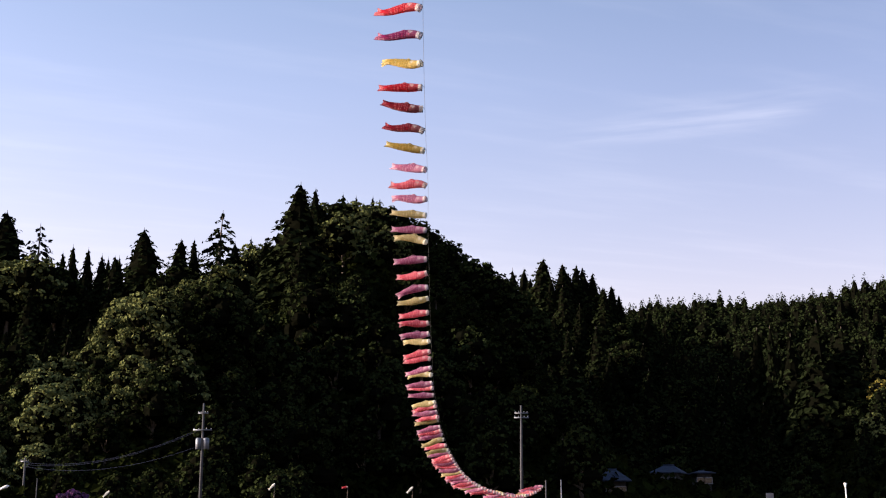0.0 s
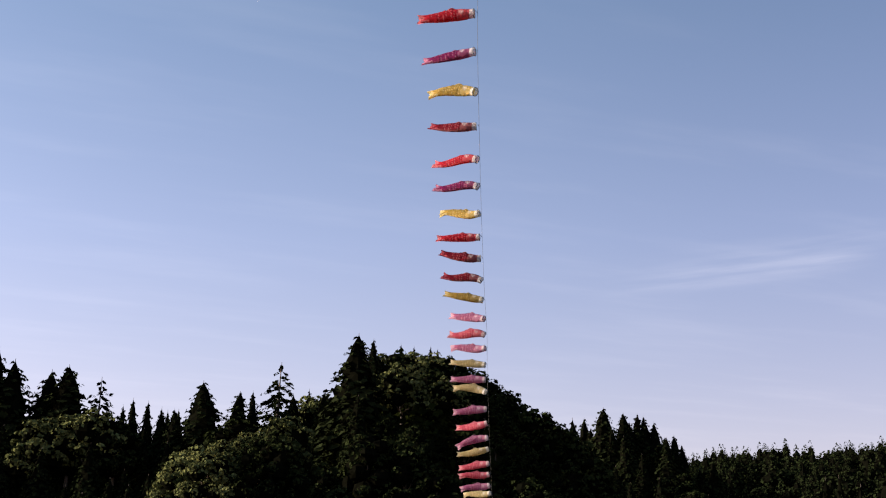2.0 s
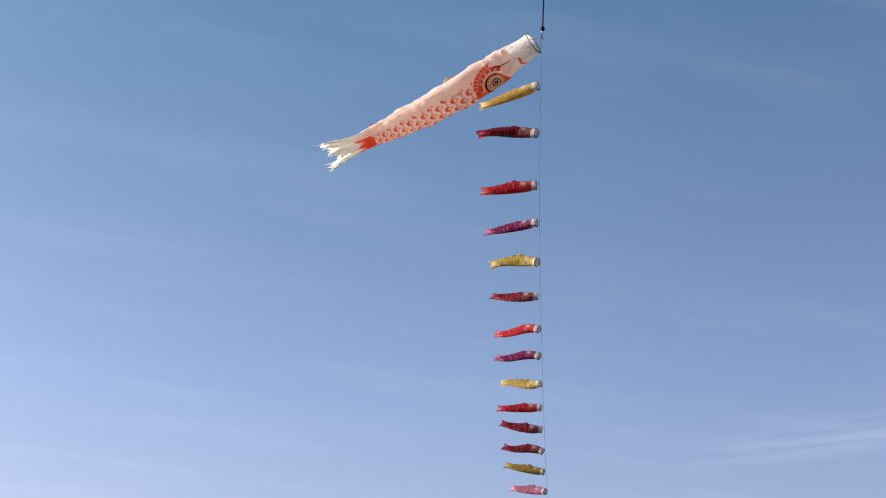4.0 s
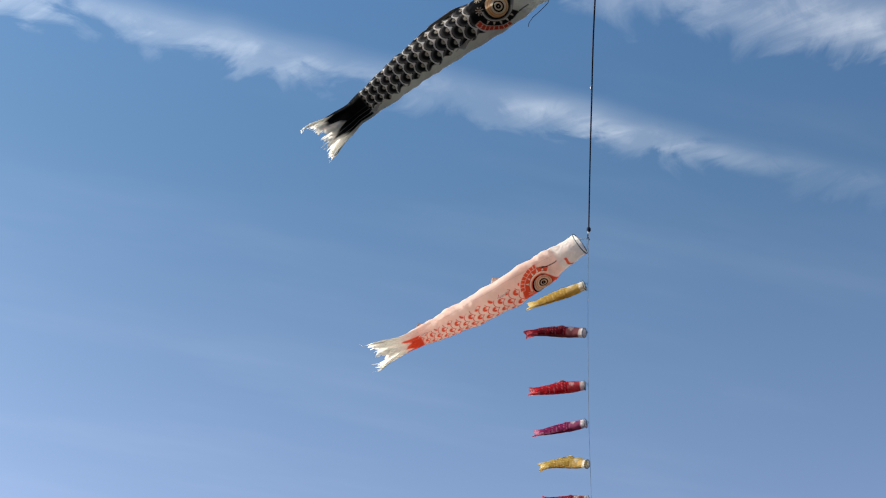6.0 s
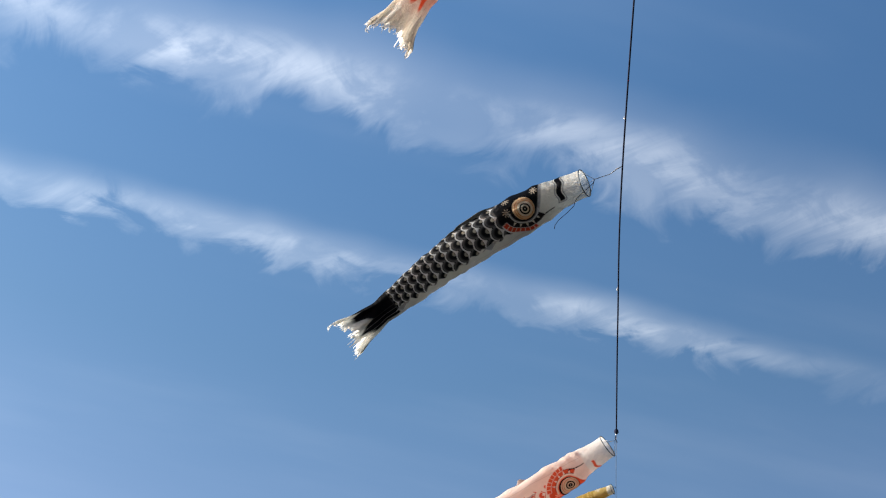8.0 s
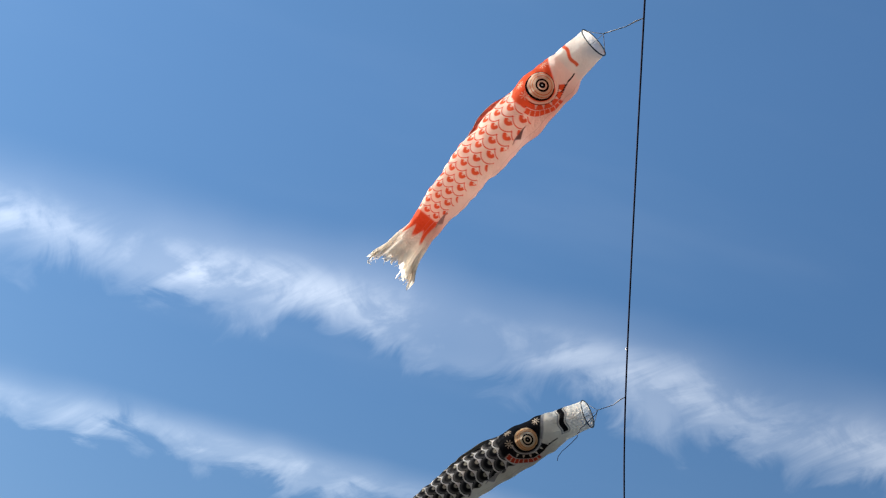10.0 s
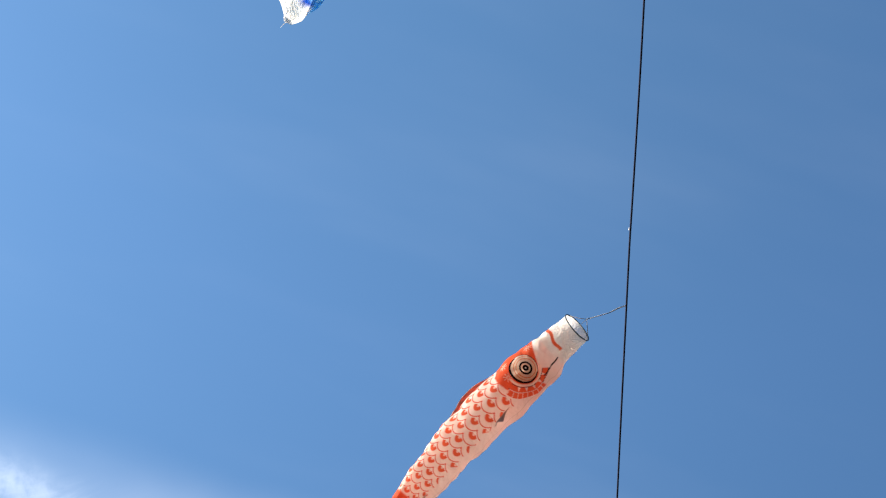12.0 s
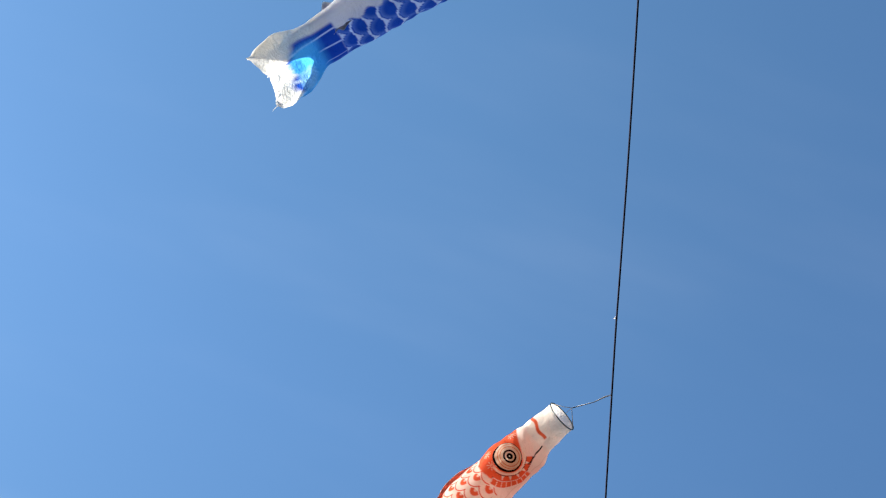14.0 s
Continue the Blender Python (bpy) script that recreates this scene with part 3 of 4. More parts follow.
def far_woods():
    """The woods on the far ridge and on the added unseen one, and the undergrowth, too many to count."""
    rng = np.random.default_rng(9)
    base_n = 80
    leaves, shells, n = ([], []), [], 0
    count = 0
    while count < 1500:
        x, y = rng.uniform(-150, 330), rng.uniform(350, 590)
        if not x < y * 0.42 or (x < 60 and y < 380):
            continue
        count += 1
        h0, H, R = float(height(x, y)), rng.uniform(10, 16), rng.uniform(2.9, 4.3)
        conifer = rng.uniform() < 0.6
        t = rng.uniform(0, 1, base_n) ** 0.8
        ang = rng.uniform(0, 2 * np.pi, base_n)
        if conifer:
            rad = R * (1 - t) ** 0.62 * rng.uniform(0.8, 1.1, base_n)
            z = h0 + 1 + t * H
            up = 0.5
        else:
            rad = R * 1.45 * np.sqrt(np.maximum(0, 1 - (2 * t - 1) ** 2)) * rng.uniform(0.75, 1.05, base_n)
            z = h0 + 3 + t * H * 0.55
            up = 2.2 * (t - 0.3)
        c = np.stack([x + np.cos(ang) * rad, y + np.sin(ang) * rad, z], -1)
        o = np.stack([np.cos(ang), np.sin(ang), up + np.zeros(base_n)], -1)
        v, f = cards(c, o, (0.42 + 0.80 * (1 - t))[:, None] if conifer else np.full((base_n, 1), 0.95), rng, 0.5, 1.1)
        leaves[0].append(v)
        leaves[1].append(f + n)
        n += len(v)
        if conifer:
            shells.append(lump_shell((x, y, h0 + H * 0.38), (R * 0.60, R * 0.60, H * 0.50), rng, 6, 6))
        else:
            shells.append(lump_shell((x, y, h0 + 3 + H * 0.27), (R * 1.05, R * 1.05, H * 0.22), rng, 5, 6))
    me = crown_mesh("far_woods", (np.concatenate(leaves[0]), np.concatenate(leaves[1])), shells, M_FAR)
    tagged(new("far_woods", me), "dark cedar and broadleaf woods on the far ridge", "woods", kind="stuff")
    V, F, n = [], [], 0
    m = 100000
    x = np.concatenate([rng.uniform(-112, 140, m), rng.uniform(-88, -8, 32000)])
    y = np.concatenate([rng.uniform(118, 400, m), rng.uniform(118, 205, 32000)])
    h = height(x, y)
    keep = (h > 0.6) & (np.abs(x) < y * 0.42 + 10)
    x, y, h = x[keep], y[keep], h[keep]
    clump = 0.5 + 0.5 * np.sin(x * 0.9) * np.cos(y * 0.8 + x * 0.3)
    c = np.stack([x, y, h + rng.uniform(0.0, 3.2, len(x)) * (0.4 + clump)], -1)
    o = np.stack([rng.normal(0, 0.7, len(x)), rng.normal(-0.4, 0.7, len(x)), np.full(len(x), 0.9)], -1)
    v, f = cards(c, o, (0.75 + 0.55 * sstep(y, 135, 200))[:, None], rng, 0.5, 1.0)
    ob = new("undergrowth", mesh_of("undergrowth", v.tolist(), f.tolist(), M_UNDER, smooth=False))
    tagged(ob, "dense undergrowth on the hillsides, shade put into its dark green", "bushes", kind="stuff")


far_woods()


# ---------------------------------------------------------------- rope and line
MAST_TOP = Vector((5.5, -32.0, 20.4))
KNOT = place(0.84, 36.55, 25.5)
HEAVY = [KNOT, place(0.55, 41.5, 23.3), place(-0.12, 48.4, 21.0), place(-4.69, 65.15, 18.4), place(-11.5, 74.3, 17.8), Vector((2.3, -8.0, 19.45)), MAST_TOP]
LIGHT = [KNOT, place(0.95, 34.0, 26.6), place(1.02, 31.0, 28.2), place(1.05, 27.7, 30.3), place(1.0, 24.4, 33.0), place(0.92, 20.5, 36.6), place(0.82, 17.4, 40.2),
         place(0.70, 15.05, 43.5), place(0.70, 13.25, 46.3), place(0.66, 11.7, 48.8), place(0.60, 9.66, 52.8), place(0.52, 7.61, 57.8), place(0.41, 6.08, 62.0),
         place(0.20, 4.82, 66.0), place(-0.08, 3.68, 70.0), place(-0.43, 2.91, 74.0), place(-0.96, 2.11, 78.5), place(-1.67, 1.56, 83.0), place(-2.67, 1.21, 88.0),
         place(-3.55, 1.11, 92.5), place(-4.18, 1.26, 96.0), place(-4.56, 1.56, 98.5)]
heavy_line = spline(HEAVY, 24)
light_line = spline(LIGHT, 10)


def build_rope():
    rope = thing("carp_rope", "thick dark rope strung overhead, tied to a thin line", "rope")
    part("strand", mesh_of("strand", *tube(heavy_line, 0.0145, 8), M_ROPE), rope)
    kv, kf = join(tube([KNOT + Vector((0, 0, 0.06)), KNOT + Vector((0, 0, 0.02)), KNOT + Vector((0.0, 0, -0.03)), KNOT + Vector((0, 0, -0.07))], [0.015, 0.042, 0.045, 0.012], 10),
                  tube([KNOT + Vector((0.0, 0, -0.05)), KNOT + Vector((-0.03, 0, -0.17)), KNOT + Vector((0.01, 0, -0.27))], 0.008, 6))
    part("knot", mesh_of("knot", kv, kf, M_ROPE), rope)
    part("thin_line", mesh_of("thin_line", *tube(light_line, 0.004, 6), M_LINE), rope, "thin grey line")
    # small white ties on the rope
    for el_i in (30, 52, 84):
        p = heavy_line[el_i]
        part("tie", mesh_of("tie", *tube([p + Vector((-0.016, 0, -0.04)), p + Vector((-0.022, 0.01, 0.0)), p + Vector((-0.014, 0, 0.045))], [0.004, 0.011, 0.004], 6), M_CORD), rope, "white tie")


build_rope()


def mast(at, top, label):
    ob = thing("mast", label, "mast", at=at)
    part("pole", mesh_of("mast_pole", *tube([(0, 0, -0.5), (0, 0, top * 0.5), (0, 0, top)], [0.16, 0.13, 0.08], 12), M_STEEL), ob)
    part("cap", mesh_of("mast_cap", *tube([(0, 0, top), (0, 0, top + 0.06), (0, 0, top + 0.12)], [0.10, 0.09, 0.02], 12), M_STEEL), ob)
    return ob


mast((MAST_TOP.x, MAST_TOP.y, 0), MAST_TOP.z, "tall grey steel mast that holds the rope")


# ---------------------------------------------------------------- carp streamers
SCHEMES = {
    "red": dict(main=(0.78, 0.135, 0.055), line=(0.74, 0.12, 0.05), rim=(0.92, 0.86, 0.80), inner=(0.92, 0.80, 0.72), belly=(0.92, 0.82, 0.75), tail=(0.86, 0.80, 0.72), head=(0.88, 0.84, 0.78)),
    "pale": dict(main=(0.76, 0.12, 0.055), line=(0.72, 0.10, 0.05), rim=(0.92, 0.84, 0.78), inner=(0.92, 0.82, 0.75), belly=(0.91, 0.78, 0.71), tail=(0.86, 0.83, 0.77), head=(0.86, 0.82, 0.78)),
    "black": dict(main=(0.006, 0.007, 0.010), line=(0.006, 0.007, 0.010), rim=(0.74, 0.74, 0.74), inner=(0.010, 0.011, 0.016), belly=(0.80, 0.80, 0.75), tail=(0.82, 0.81, 0.77), head=(0.78, 0.78, 0.74)),
    "blue": dict(main=(0.014, 0.075, 0.42), line=(0.014, 0.085, 0.44), rim=(0.66, 0.78, 0.90), inner=(0.015, 0.085, 0.47), belly=(0.70, 0.72, 0.72), tail=(0.72, 0.72, 0.69), head=(0.82, 0.84, 0.84)),
    "small_red": dict(main=(0.62, 0.030, 0.050), line=(0.36, 0.012, 0.03), rim=(0.82, 0.34, 0.36), inner=(0.64, 0.045, 0.07), belly=(0.78, 0.30, 0.31), tail=(0.78, 0.24, 0.26), head=(0.84, 0.76, 0.74)),
    "small_crimson": dict(main=(0.26, 0.012, 0.026), line=(0.07, 0.006, 0.012), rim=(0.60, 0.24, 0.26), inner=(0.30, 0.018, 0.035), belly=(0.62, 0.40, 0.40), tail=(0.52, 0.10, 0.13), head=(0.82, 0.75, 0.72)),
    "small_purple": dict(main=(0.28, 0.024, 0.12), line=(0.06, 0.006, 0.03), rim=(0.60, 0.30, 0.42), inner=(0.34, 0.040, 0.16), belly=(0.60, 0.28, 0.40), tail=(0.58, 0.24, 0.36), head=(0.80, 0.74, 0.75)),
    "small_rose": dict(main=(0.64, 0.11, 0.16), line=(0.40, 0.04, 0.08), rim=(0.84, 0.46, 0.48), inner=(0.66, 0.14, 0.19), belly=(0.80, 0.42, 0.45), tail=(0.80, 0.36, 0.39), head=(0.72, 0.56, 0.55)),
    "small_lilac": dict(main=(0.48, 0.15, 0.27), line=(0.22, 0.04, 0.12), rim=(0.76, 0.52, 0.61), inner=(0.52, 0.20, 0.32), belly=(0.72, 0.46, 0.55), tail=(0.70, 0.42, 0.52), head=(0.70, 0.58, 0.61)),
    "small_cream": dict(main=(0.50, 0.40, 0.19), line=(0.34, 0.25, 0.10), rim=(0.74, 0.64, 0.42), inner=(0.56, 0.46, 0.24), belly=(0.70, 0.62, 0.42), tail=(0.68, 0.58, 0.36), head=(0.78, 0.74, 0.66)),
    "small_yellow": dict(main=(0.56, 0.38, 0.09), line=(0.36, 0.22, 0.04), rim=(0.80, 0.66, 0.34), inner=(0.64, 0.46, 0.14), belly=(0.74, 0.62, 0.34), tail=(0.74, 0.60, 0.28), head=(0.80, 0.75, 0.64)),
}
U_KEYS = [0, 0.03, 0.08, 0.16, 0.26, 0.38, 0.52, 0.66, 0.78, 0.85, 0.92, 1.0]
R_KEYS = [0.66, 0.66, 0.72, 0.90, 1.00, 1.00, 0.94, 0.82, 0.66, 0.58, 0.72, 1.02]     # half height, of the largest
S_KEYS = [0.62, 0.62, 0.64, 0.72, 0.78, 0.78, 0.70, 0.56, 0.40, 0.28, 0.20, 0.12]     # half width


def paint(U, TH, k, rm, L, big):
    """The print: collar, head patch with gill arcs and mouth line, overlapping scales, streaked tail, plain belly. TH: 0 back, pi belly."""
    n = U.shape
    col = np.empty(n + (3,))
    col[:] = k["belly"] if big else np.array(k["belly"]) * 0.30 + np.array(k["main"]) * 0.70

    def over(mask, c):
        mask = np.clip(mask, 0, 1)[..., None]
        col[:] = col * (1 - mask) + np.array(c) * mask

    def soft(x, w):
        return np.clip(x / w + 0.5, 0, 1)

    us = np.linspace(0, 1, 600)
    conf = np.concatenate([[0], np.cumsum((L / 599) / (rm * np.interp(us, U_KEYS, R_KEYS))[:-1])])
    XI = np.interp(U, us, conf)
    xi0 = np.interp(0.30, us, conf)
    px, pe = (0.50, math.pi / 4.5) if big else (0.43, math.pi / 5.2)
    R = pe * 0.66
    # scales: those nearer the head lie over those behind
    i0 = np.floor((XI - xi0) / px)
    scale_d = np.full(n, 9.0)
    for back in (2, 1, 0, -1)[::-1]:
        kk = i0 - back
        off = np.where(np.mod(kk, 2) == 0, 0.0, 0.5)
        ec = (np.round(TH / pe - off) + off) * pe
        dx = (XI - xi0 - kk * px) * 0.82
        d = np.sqrt(dx ** 2 + (TH - ec) ** 2) / R
        hit = (d < 1) & (dx > -0.02)
        scale_d = np.where(hit, d, scale_d)
    border = (2.10 if big else 2.75) + 0.10 * np.sin(XI * 9.2)
    region = soft(border - TH, 0.06) * soft(U - 0.295, 0.01) * soft(0.80 - U, 0.01)
    d = scale_d
    if k is SCHEMES["red"] or k is SCHEMES["pale"]:
        over(region, k["inner"])
        over(region * soft(0.44 - d, 0.08), k["main"])
        over(region * soft(0.13 - d, 0.06) * 0.8, k["inner"])
        over(region * soft(0.050 - np.abs(d - 0.90), 0.04) * 0.95, k["line"])
        over(region * soft(d - 0.95, 0.05), k["rim"])
    else:
        over(region, k["line"] if big else np.array(k["main"]) * 0.85)
        band = np.clip((d - 0.50) / 0.40, 0, 1) ** 1.5
        over(region * band * (0.30 if k["main"][0] < 0.02 else 0.22), k["rim"] if big else k["inner"])
        if k is SCHEMES["blue"]:
            over(region * band * 0.6, (0.05, 0.24, 0.68))
        over(region * soft(0.035 - np.abs(d - 0.85), 0.03), k["line"])
        over(region * soft(d - 0.885, 0.03) * (1.0 if big else 0.55), k["rim"])
        if k is SCHEMES["black"]:
            over(region * soft(0.10 - np.hypot(d - 0.16, 0.0), 0.05) * 0.5, (0.70, 0.66, 0.55))
    # head
    over(soft((0.115 if big else 0.085) - U, 0.004), k["head"])
    collar = U - 0.074 - 0.012 * (TH / 1.9) ** 2 - 0.004 * np.sin(TH * 6)
    if k is SCHEMES["black"] or k is SCHEMES["blue"]:
        over(soft(0.017 - np.abs(collar), 0.004) * soft(2.05 - TH, 0.08), (0.16, 0.17, 0.19))
        over(soft(0.0135 - np.abs(collar), 0.003) * soft(2.0 - TH, 0.08), k["head"])
        over(soft(0.010 - np.abs(collar), 0.003) * soft(1.95 - TH, 0.08), k["main"])
    else:
        over(soft(0.006 - np.abs(collar), 0.003) * soft(1.9 - TH, 0.1), k["main"])
    eu, et = 0.225, 1.32
    rr = rm * np.interp(U, U_KEYS, R_KEYS)
    ex, ey = (U - eu) * L / rm, (TH - et) * rr / rm
    ed = np.sqrt(ex ** 2 + ey ** 2)
    ang = np.arctan2(ey, ex)                       # 0 towards the tail, pi/2 towards the belly
    cream, dark, ash = (0.86, 0.74, 0.60), (0.012, 0.010, 0.012), (0.30, 0.31, 0.33)
    black = k is SCHEMES["black"]
    # dark cap over the head with a bowed front edge and a paler outline
    front = 0.140 + 0.030 * (TH / 1.4) ** 2
    if not big:
        over(soft(0.10 - np.abs(np.abs(ed - 0.2) - 0.11), 0.05) * 0.7, k["head"])       # only a ringed eye
        ex, ey, ed, ang = ex * 0 + 9, ey * 0 + 9, ed * 0 + 9, ang * 0 - 3
    cap = soft(U - front, 0.005) * soft(0.312 - 0.012 * np.cos(TH * 3) - U, 0.006) * soft(0.70 - ey, 0.05)
    over(soft(U - front + 0.012, 0.005) * soft(0.31 - U, 0.006) * soft(0.72 - ey, 0.05), ash if black else k["rim"])
    over(cap, k["main"])
    # pale line under the eye, jaw with teeth, gill flap
    low = soft(ang + 0.10, 0.08) * soft(2.75 - ang, 0.08)
    over(soft(0.055 - np.abs(ed - 0.71), 0.025) * low, ash if black else cream)
    over(soft(0.022 - np.abs(ed - 0.73), 0.015) * low, k["rim"])
    jaw = soft(0.13 - np.abs(ed - 0.91), 0.02) * soft(ang - 0.15, 0.06) * soft(2.45 - ang, 0.06)
    over(jaw, dark if black else k["main"])
    tooth = np.abs(np.mod(ang * 2.6, 1) - 0.5) * 2
    over(jaw * soft(0.42 - tooth - (ed - 0.78) * 1.9, 0.12) * soft(ang - 0.3, 0.1) * soft(2.2 - ang, 0.1), (0.85, 0.80, 0.72))
    for r0 in (0.79, 1.04):
        over(soft(0.014 - np.abs(ed - r0), 0.012) * soft(ang - 0.15, 0.06) * soft(2.45 - ang, 0.06), dark)
    span = soft(ang - 0.20, 0.06) * soft(1.75 - ang, 0.06)
    over(soft(0.17 - np.abs(ed - 1.20), 0.02) * span, k["rim"])
    over(soft(0.125 - np.abs(ed - 1.18), 0.02) * span, (0.62, 0.075, 0.04) if black else k["main"])
    over(soft(0.12 - np.abs(ed - 1.18), 0.02) * span * soft(np.abs(np.mod(ang * 5.0, 1) - 0.5) - 0.43, 0.04), cream)
    # line of the mouth, running forward from the jaw
    lip = ey - (0.62 + 0.22 * np.clip((ex + 1.45) / 0.9, 0, 1) ** 2)
    over(soft(0.030 - np.abs(lip), 0.02) * soft(ex + 1.40, 0.05) * soft(-0.42 - ex, 0.05), dark)
    # sunburst marks on the cap
    for fu, ft in ((0.165, 0.62), (0.272, 0.55), (0.285, 1.15)):
        fx, fy = (U - fu) * L / rm, (TH - ft) * rr / rm
        fd, fa = np.hypot(fx, fy), np.arctan2(fy, fx)
        rays = soft(np.abs(np.mod(fa * 8 / 6.283, 1) - 0.5) - 0.36, 0.08) * soft(0.20 - fd, 0.03) * soft(fd - 0.08, 0.02)
        over((rays + soft(0.016 - np.abs(fd - 0.065), 0.015) + soft(0.022 - fd, 0.015)) * cap * 0.8, cream)
    over(soft(0.57 - ed, 0.04), (0.95, 0.88, 0.76))
    # tail
    over(soft(U - 0.80, 0.01), k["tail"])
    fan = np.mod(TH * 3.2 + 0.3, 1)
    tipu = 0.90 + 0.025 * np.cos(TH * 6.4)
    tz = soft(U - 0.795, 0.006) * soft(tipu - U, 0.02) * soft(2.2 - TH, 0.1)
    if k is SCHEMES["red"] or k is SCHEMES["pale"]:
        tz = tz * soft(0.865 + 0.02 * np.cos(TH * 9) - U, 0.015)
    if k["main"][0] < 0.02:
        tz = soft(U - 0.795, 0.006) * soft(tipu + 0.035 - U, 0.02) * soft(2.5 - TH, 0.1)
    over(tz, k["main"])
    over(tz * soft(0.035 - np.abs(fan - 0.5), 0.03), k["rim"])
    if k is SCHEMES["blue"]:
        over(soft(U - 0.85, 0.03) * soft(0.945 + 0.02 * np.sin(TH * 5) - U, 0.02) * soft(2.3 - TH, 0.2), (0.07, 0.40, 0.80))
        over(soft(0.05 - np.hypot((U - 0.915) * 2.2, (TH - 1.1) * 0.14), 0.03) * 0.7, (0.30, 0.62, 0.88))
    # seam along the belly
    over(soft(0.012 - np.abs(TH - 2.62), 0.012) * soft(U - 0.12, 0.01) * 0.55, (0.42, 0.30, 0.22))
    return col


SMALL_R = [0.72, 0.74, 0.80, 0.92, 1.00, 1.00, 0.96, 0.86, 0.74, 0.68, 0.74, 0.86]
SMALL_S = [0.72, 0.72, 0.72, 0.72, 0.74, 0.72, 0.66, 0.56, 0.46, 0.34, 0.28, 0.20]


class Carp:
    """The surface of a streamer: a wind-filled tube along a bent spine."""

    def __init__(self, mouth, tail, up, rm, sag, bend, seed, flat=1.0, small=False, bow=(0, 0, 0)):
        self.rm, self.flat = rm, flat
        self.wavy = 0.45 if small else 0.9
        self.rk, self.sk = (SMALL_R, SMALL_S) if small else (R_KEYS, S_KEYS)
        a, b = Vector(mouth), Vector(tail)
        self.up = Vector(up)
        self.tab, self.fray = None, 1.0
        d = b - a
        side = d.cross(self.up).normalized()
        drop = side.cross(d).normalized() * -1
        if drop.dot(self.up) > 0:
            drop = -drop
        self.p = [a, a + d * 0.33 - drop * sag[0] + side * bend + Vector(bow), a + d * 0.68 - drop * sag[1] - side * bend * 0.6, b]
        self.L = sum((self.at(i / 20) - self.at((i + 1) / 20)).length for i in range(20))
        rng = np.random.default_rng(seed)
        self.ph = rng.uniform(0, 6.28, 14)

    def at(self, t):
        a, b, c, d = self.p
        s = 1 - t
        return a * s ** 3 + b * 3 * s * s * t + c * 3 * s * t * t + d * t ** 3

    def frames(self, us):
        pos = np.array([self.at(float(u)) for u in us])
        tan = np.gradient(pos, axis=0)
        tan /= np.linalg.norm(tan, axis=1, keepdims=True)
        up = np.array(self.up)[None, :] - tan * (tan @ np.array(self.up))[:, None]
        up /= np.linalg.norm(up, axis=1, keepdims=True)
        return pos, tan, up, np.cross(tan, up)

    def table(self):
        if self.tab is None:
            us = np.linspace(-0.02, 1.02, 261)
            self.tab = (us, *self.frames(us))
        return self.tab

    def points(self, U, T, lift=0.0):
        """Points at lengthwise shares U and angles T (0 the back, pi the belly)."""
        us, *tabs = self.table()
        pos, tan, up, sd = [np.stack([np.interp(U, us, a[:, i]) for i in range(3)], -1) for a in tabs]
        hgt = self.rm * np.interp(U, U_KEYS, self.rk)
        wid = self.rm * np.interp(U, U_KEYS, self.sk) * self.flat
        p = self.ph
        w = sstep(U, 0.02, 0.14)
        ripple = 0.050 * np.sin(U * 37 + p[0] + 2 * np.sin(T + p[1])) * np.sin(T * 2 + p[2]) + 0.035 * np.sin(U * 67 + T * 1.0 + p[3]) * np.sin(T + p[4])
        ripple += (1.05 - self.fray) * 0.09 * sstep(U, 0.80, 0.95) * np.sin(T * 4 + 3 * np.sin(U * 26 + p[3]) + p[5])
        ripple += 0.06 * np.sin(T * 3 + U * 9 + p[5]) + 0.024 * np.sin(U * 140 + 3 * np.sin(T * 2 + p[6])) * (0.5 + 0.5 * np.sin(U * 11 + p[7]))
        ripple += 0.020 * np.sin(T * 8 + 2 * np.sin(U * 14 + p[12])) * sstep(U, 0.5, 0.9)
        pinch = np.exp(-((U - 0.105) / 0.018) ** 2) * (0.035 + 0.03 * np.sin(T * 7 + p[13]))     # gathered behind the hoop
        k = 1 + ripple * w * self.wavy - pinch
        tail = sstep(U, 0.83, 1.0)
        y = np.cos(T) * hgt * k + lift * np.cos(T)
        x = np.sin(T) * wid * k + lift * np.sin(T)
        x = x + tail * self.rm * (0.16 * np.sin(np.cos(T) * 4 + p[8]) + 0.10 * np.sin(np.cos(T) * 9 + p[9]))
        fork = tail * self.L * (0.048 * (np.abs(np.cos(T)) - 0.55) + self.fray * (0.010 * np.sin(T * 9 + p[10]) + 0.008 * np.sin(T * 23 + p[11])))
        return pos + up * y[..., None] + sd * x[..., None] + tan * fork[..., None]

    def grid(self, us, th, lift=0.0):
        U, T = np.meshgrid(us, th, indexing="ij")
        return self.points(U, T, lift), U, T


def sheet_faces(nu, nt, wrap):
    F = []
    for i in range(nu - 1):
        for j in range(nt if wrap else nt - 1):
            k = (j + 1) % nt
            F.append((i * nt + j, i * nt + k, (i + 1) * nt + k, (i + 1) * nt + j))
    return F


def carp_body(c, scheme, nu, nt):
    us = np.linspace(0, 1, nu)
    th = np.linspace(-math.pi, math.pi, nt, endpoint=False)
    P, U, T = c.grid(us, th)
    col = paint(U, np.abs(T), SCHEMES[scheme], c.rm, c.L, nu > 150)
    return mesh_of("carp_body", P.reshape(-1, 3).tolist(), sheet_faces(nu, nt, True), M_CLOTH, col.reshape(-1, 3))


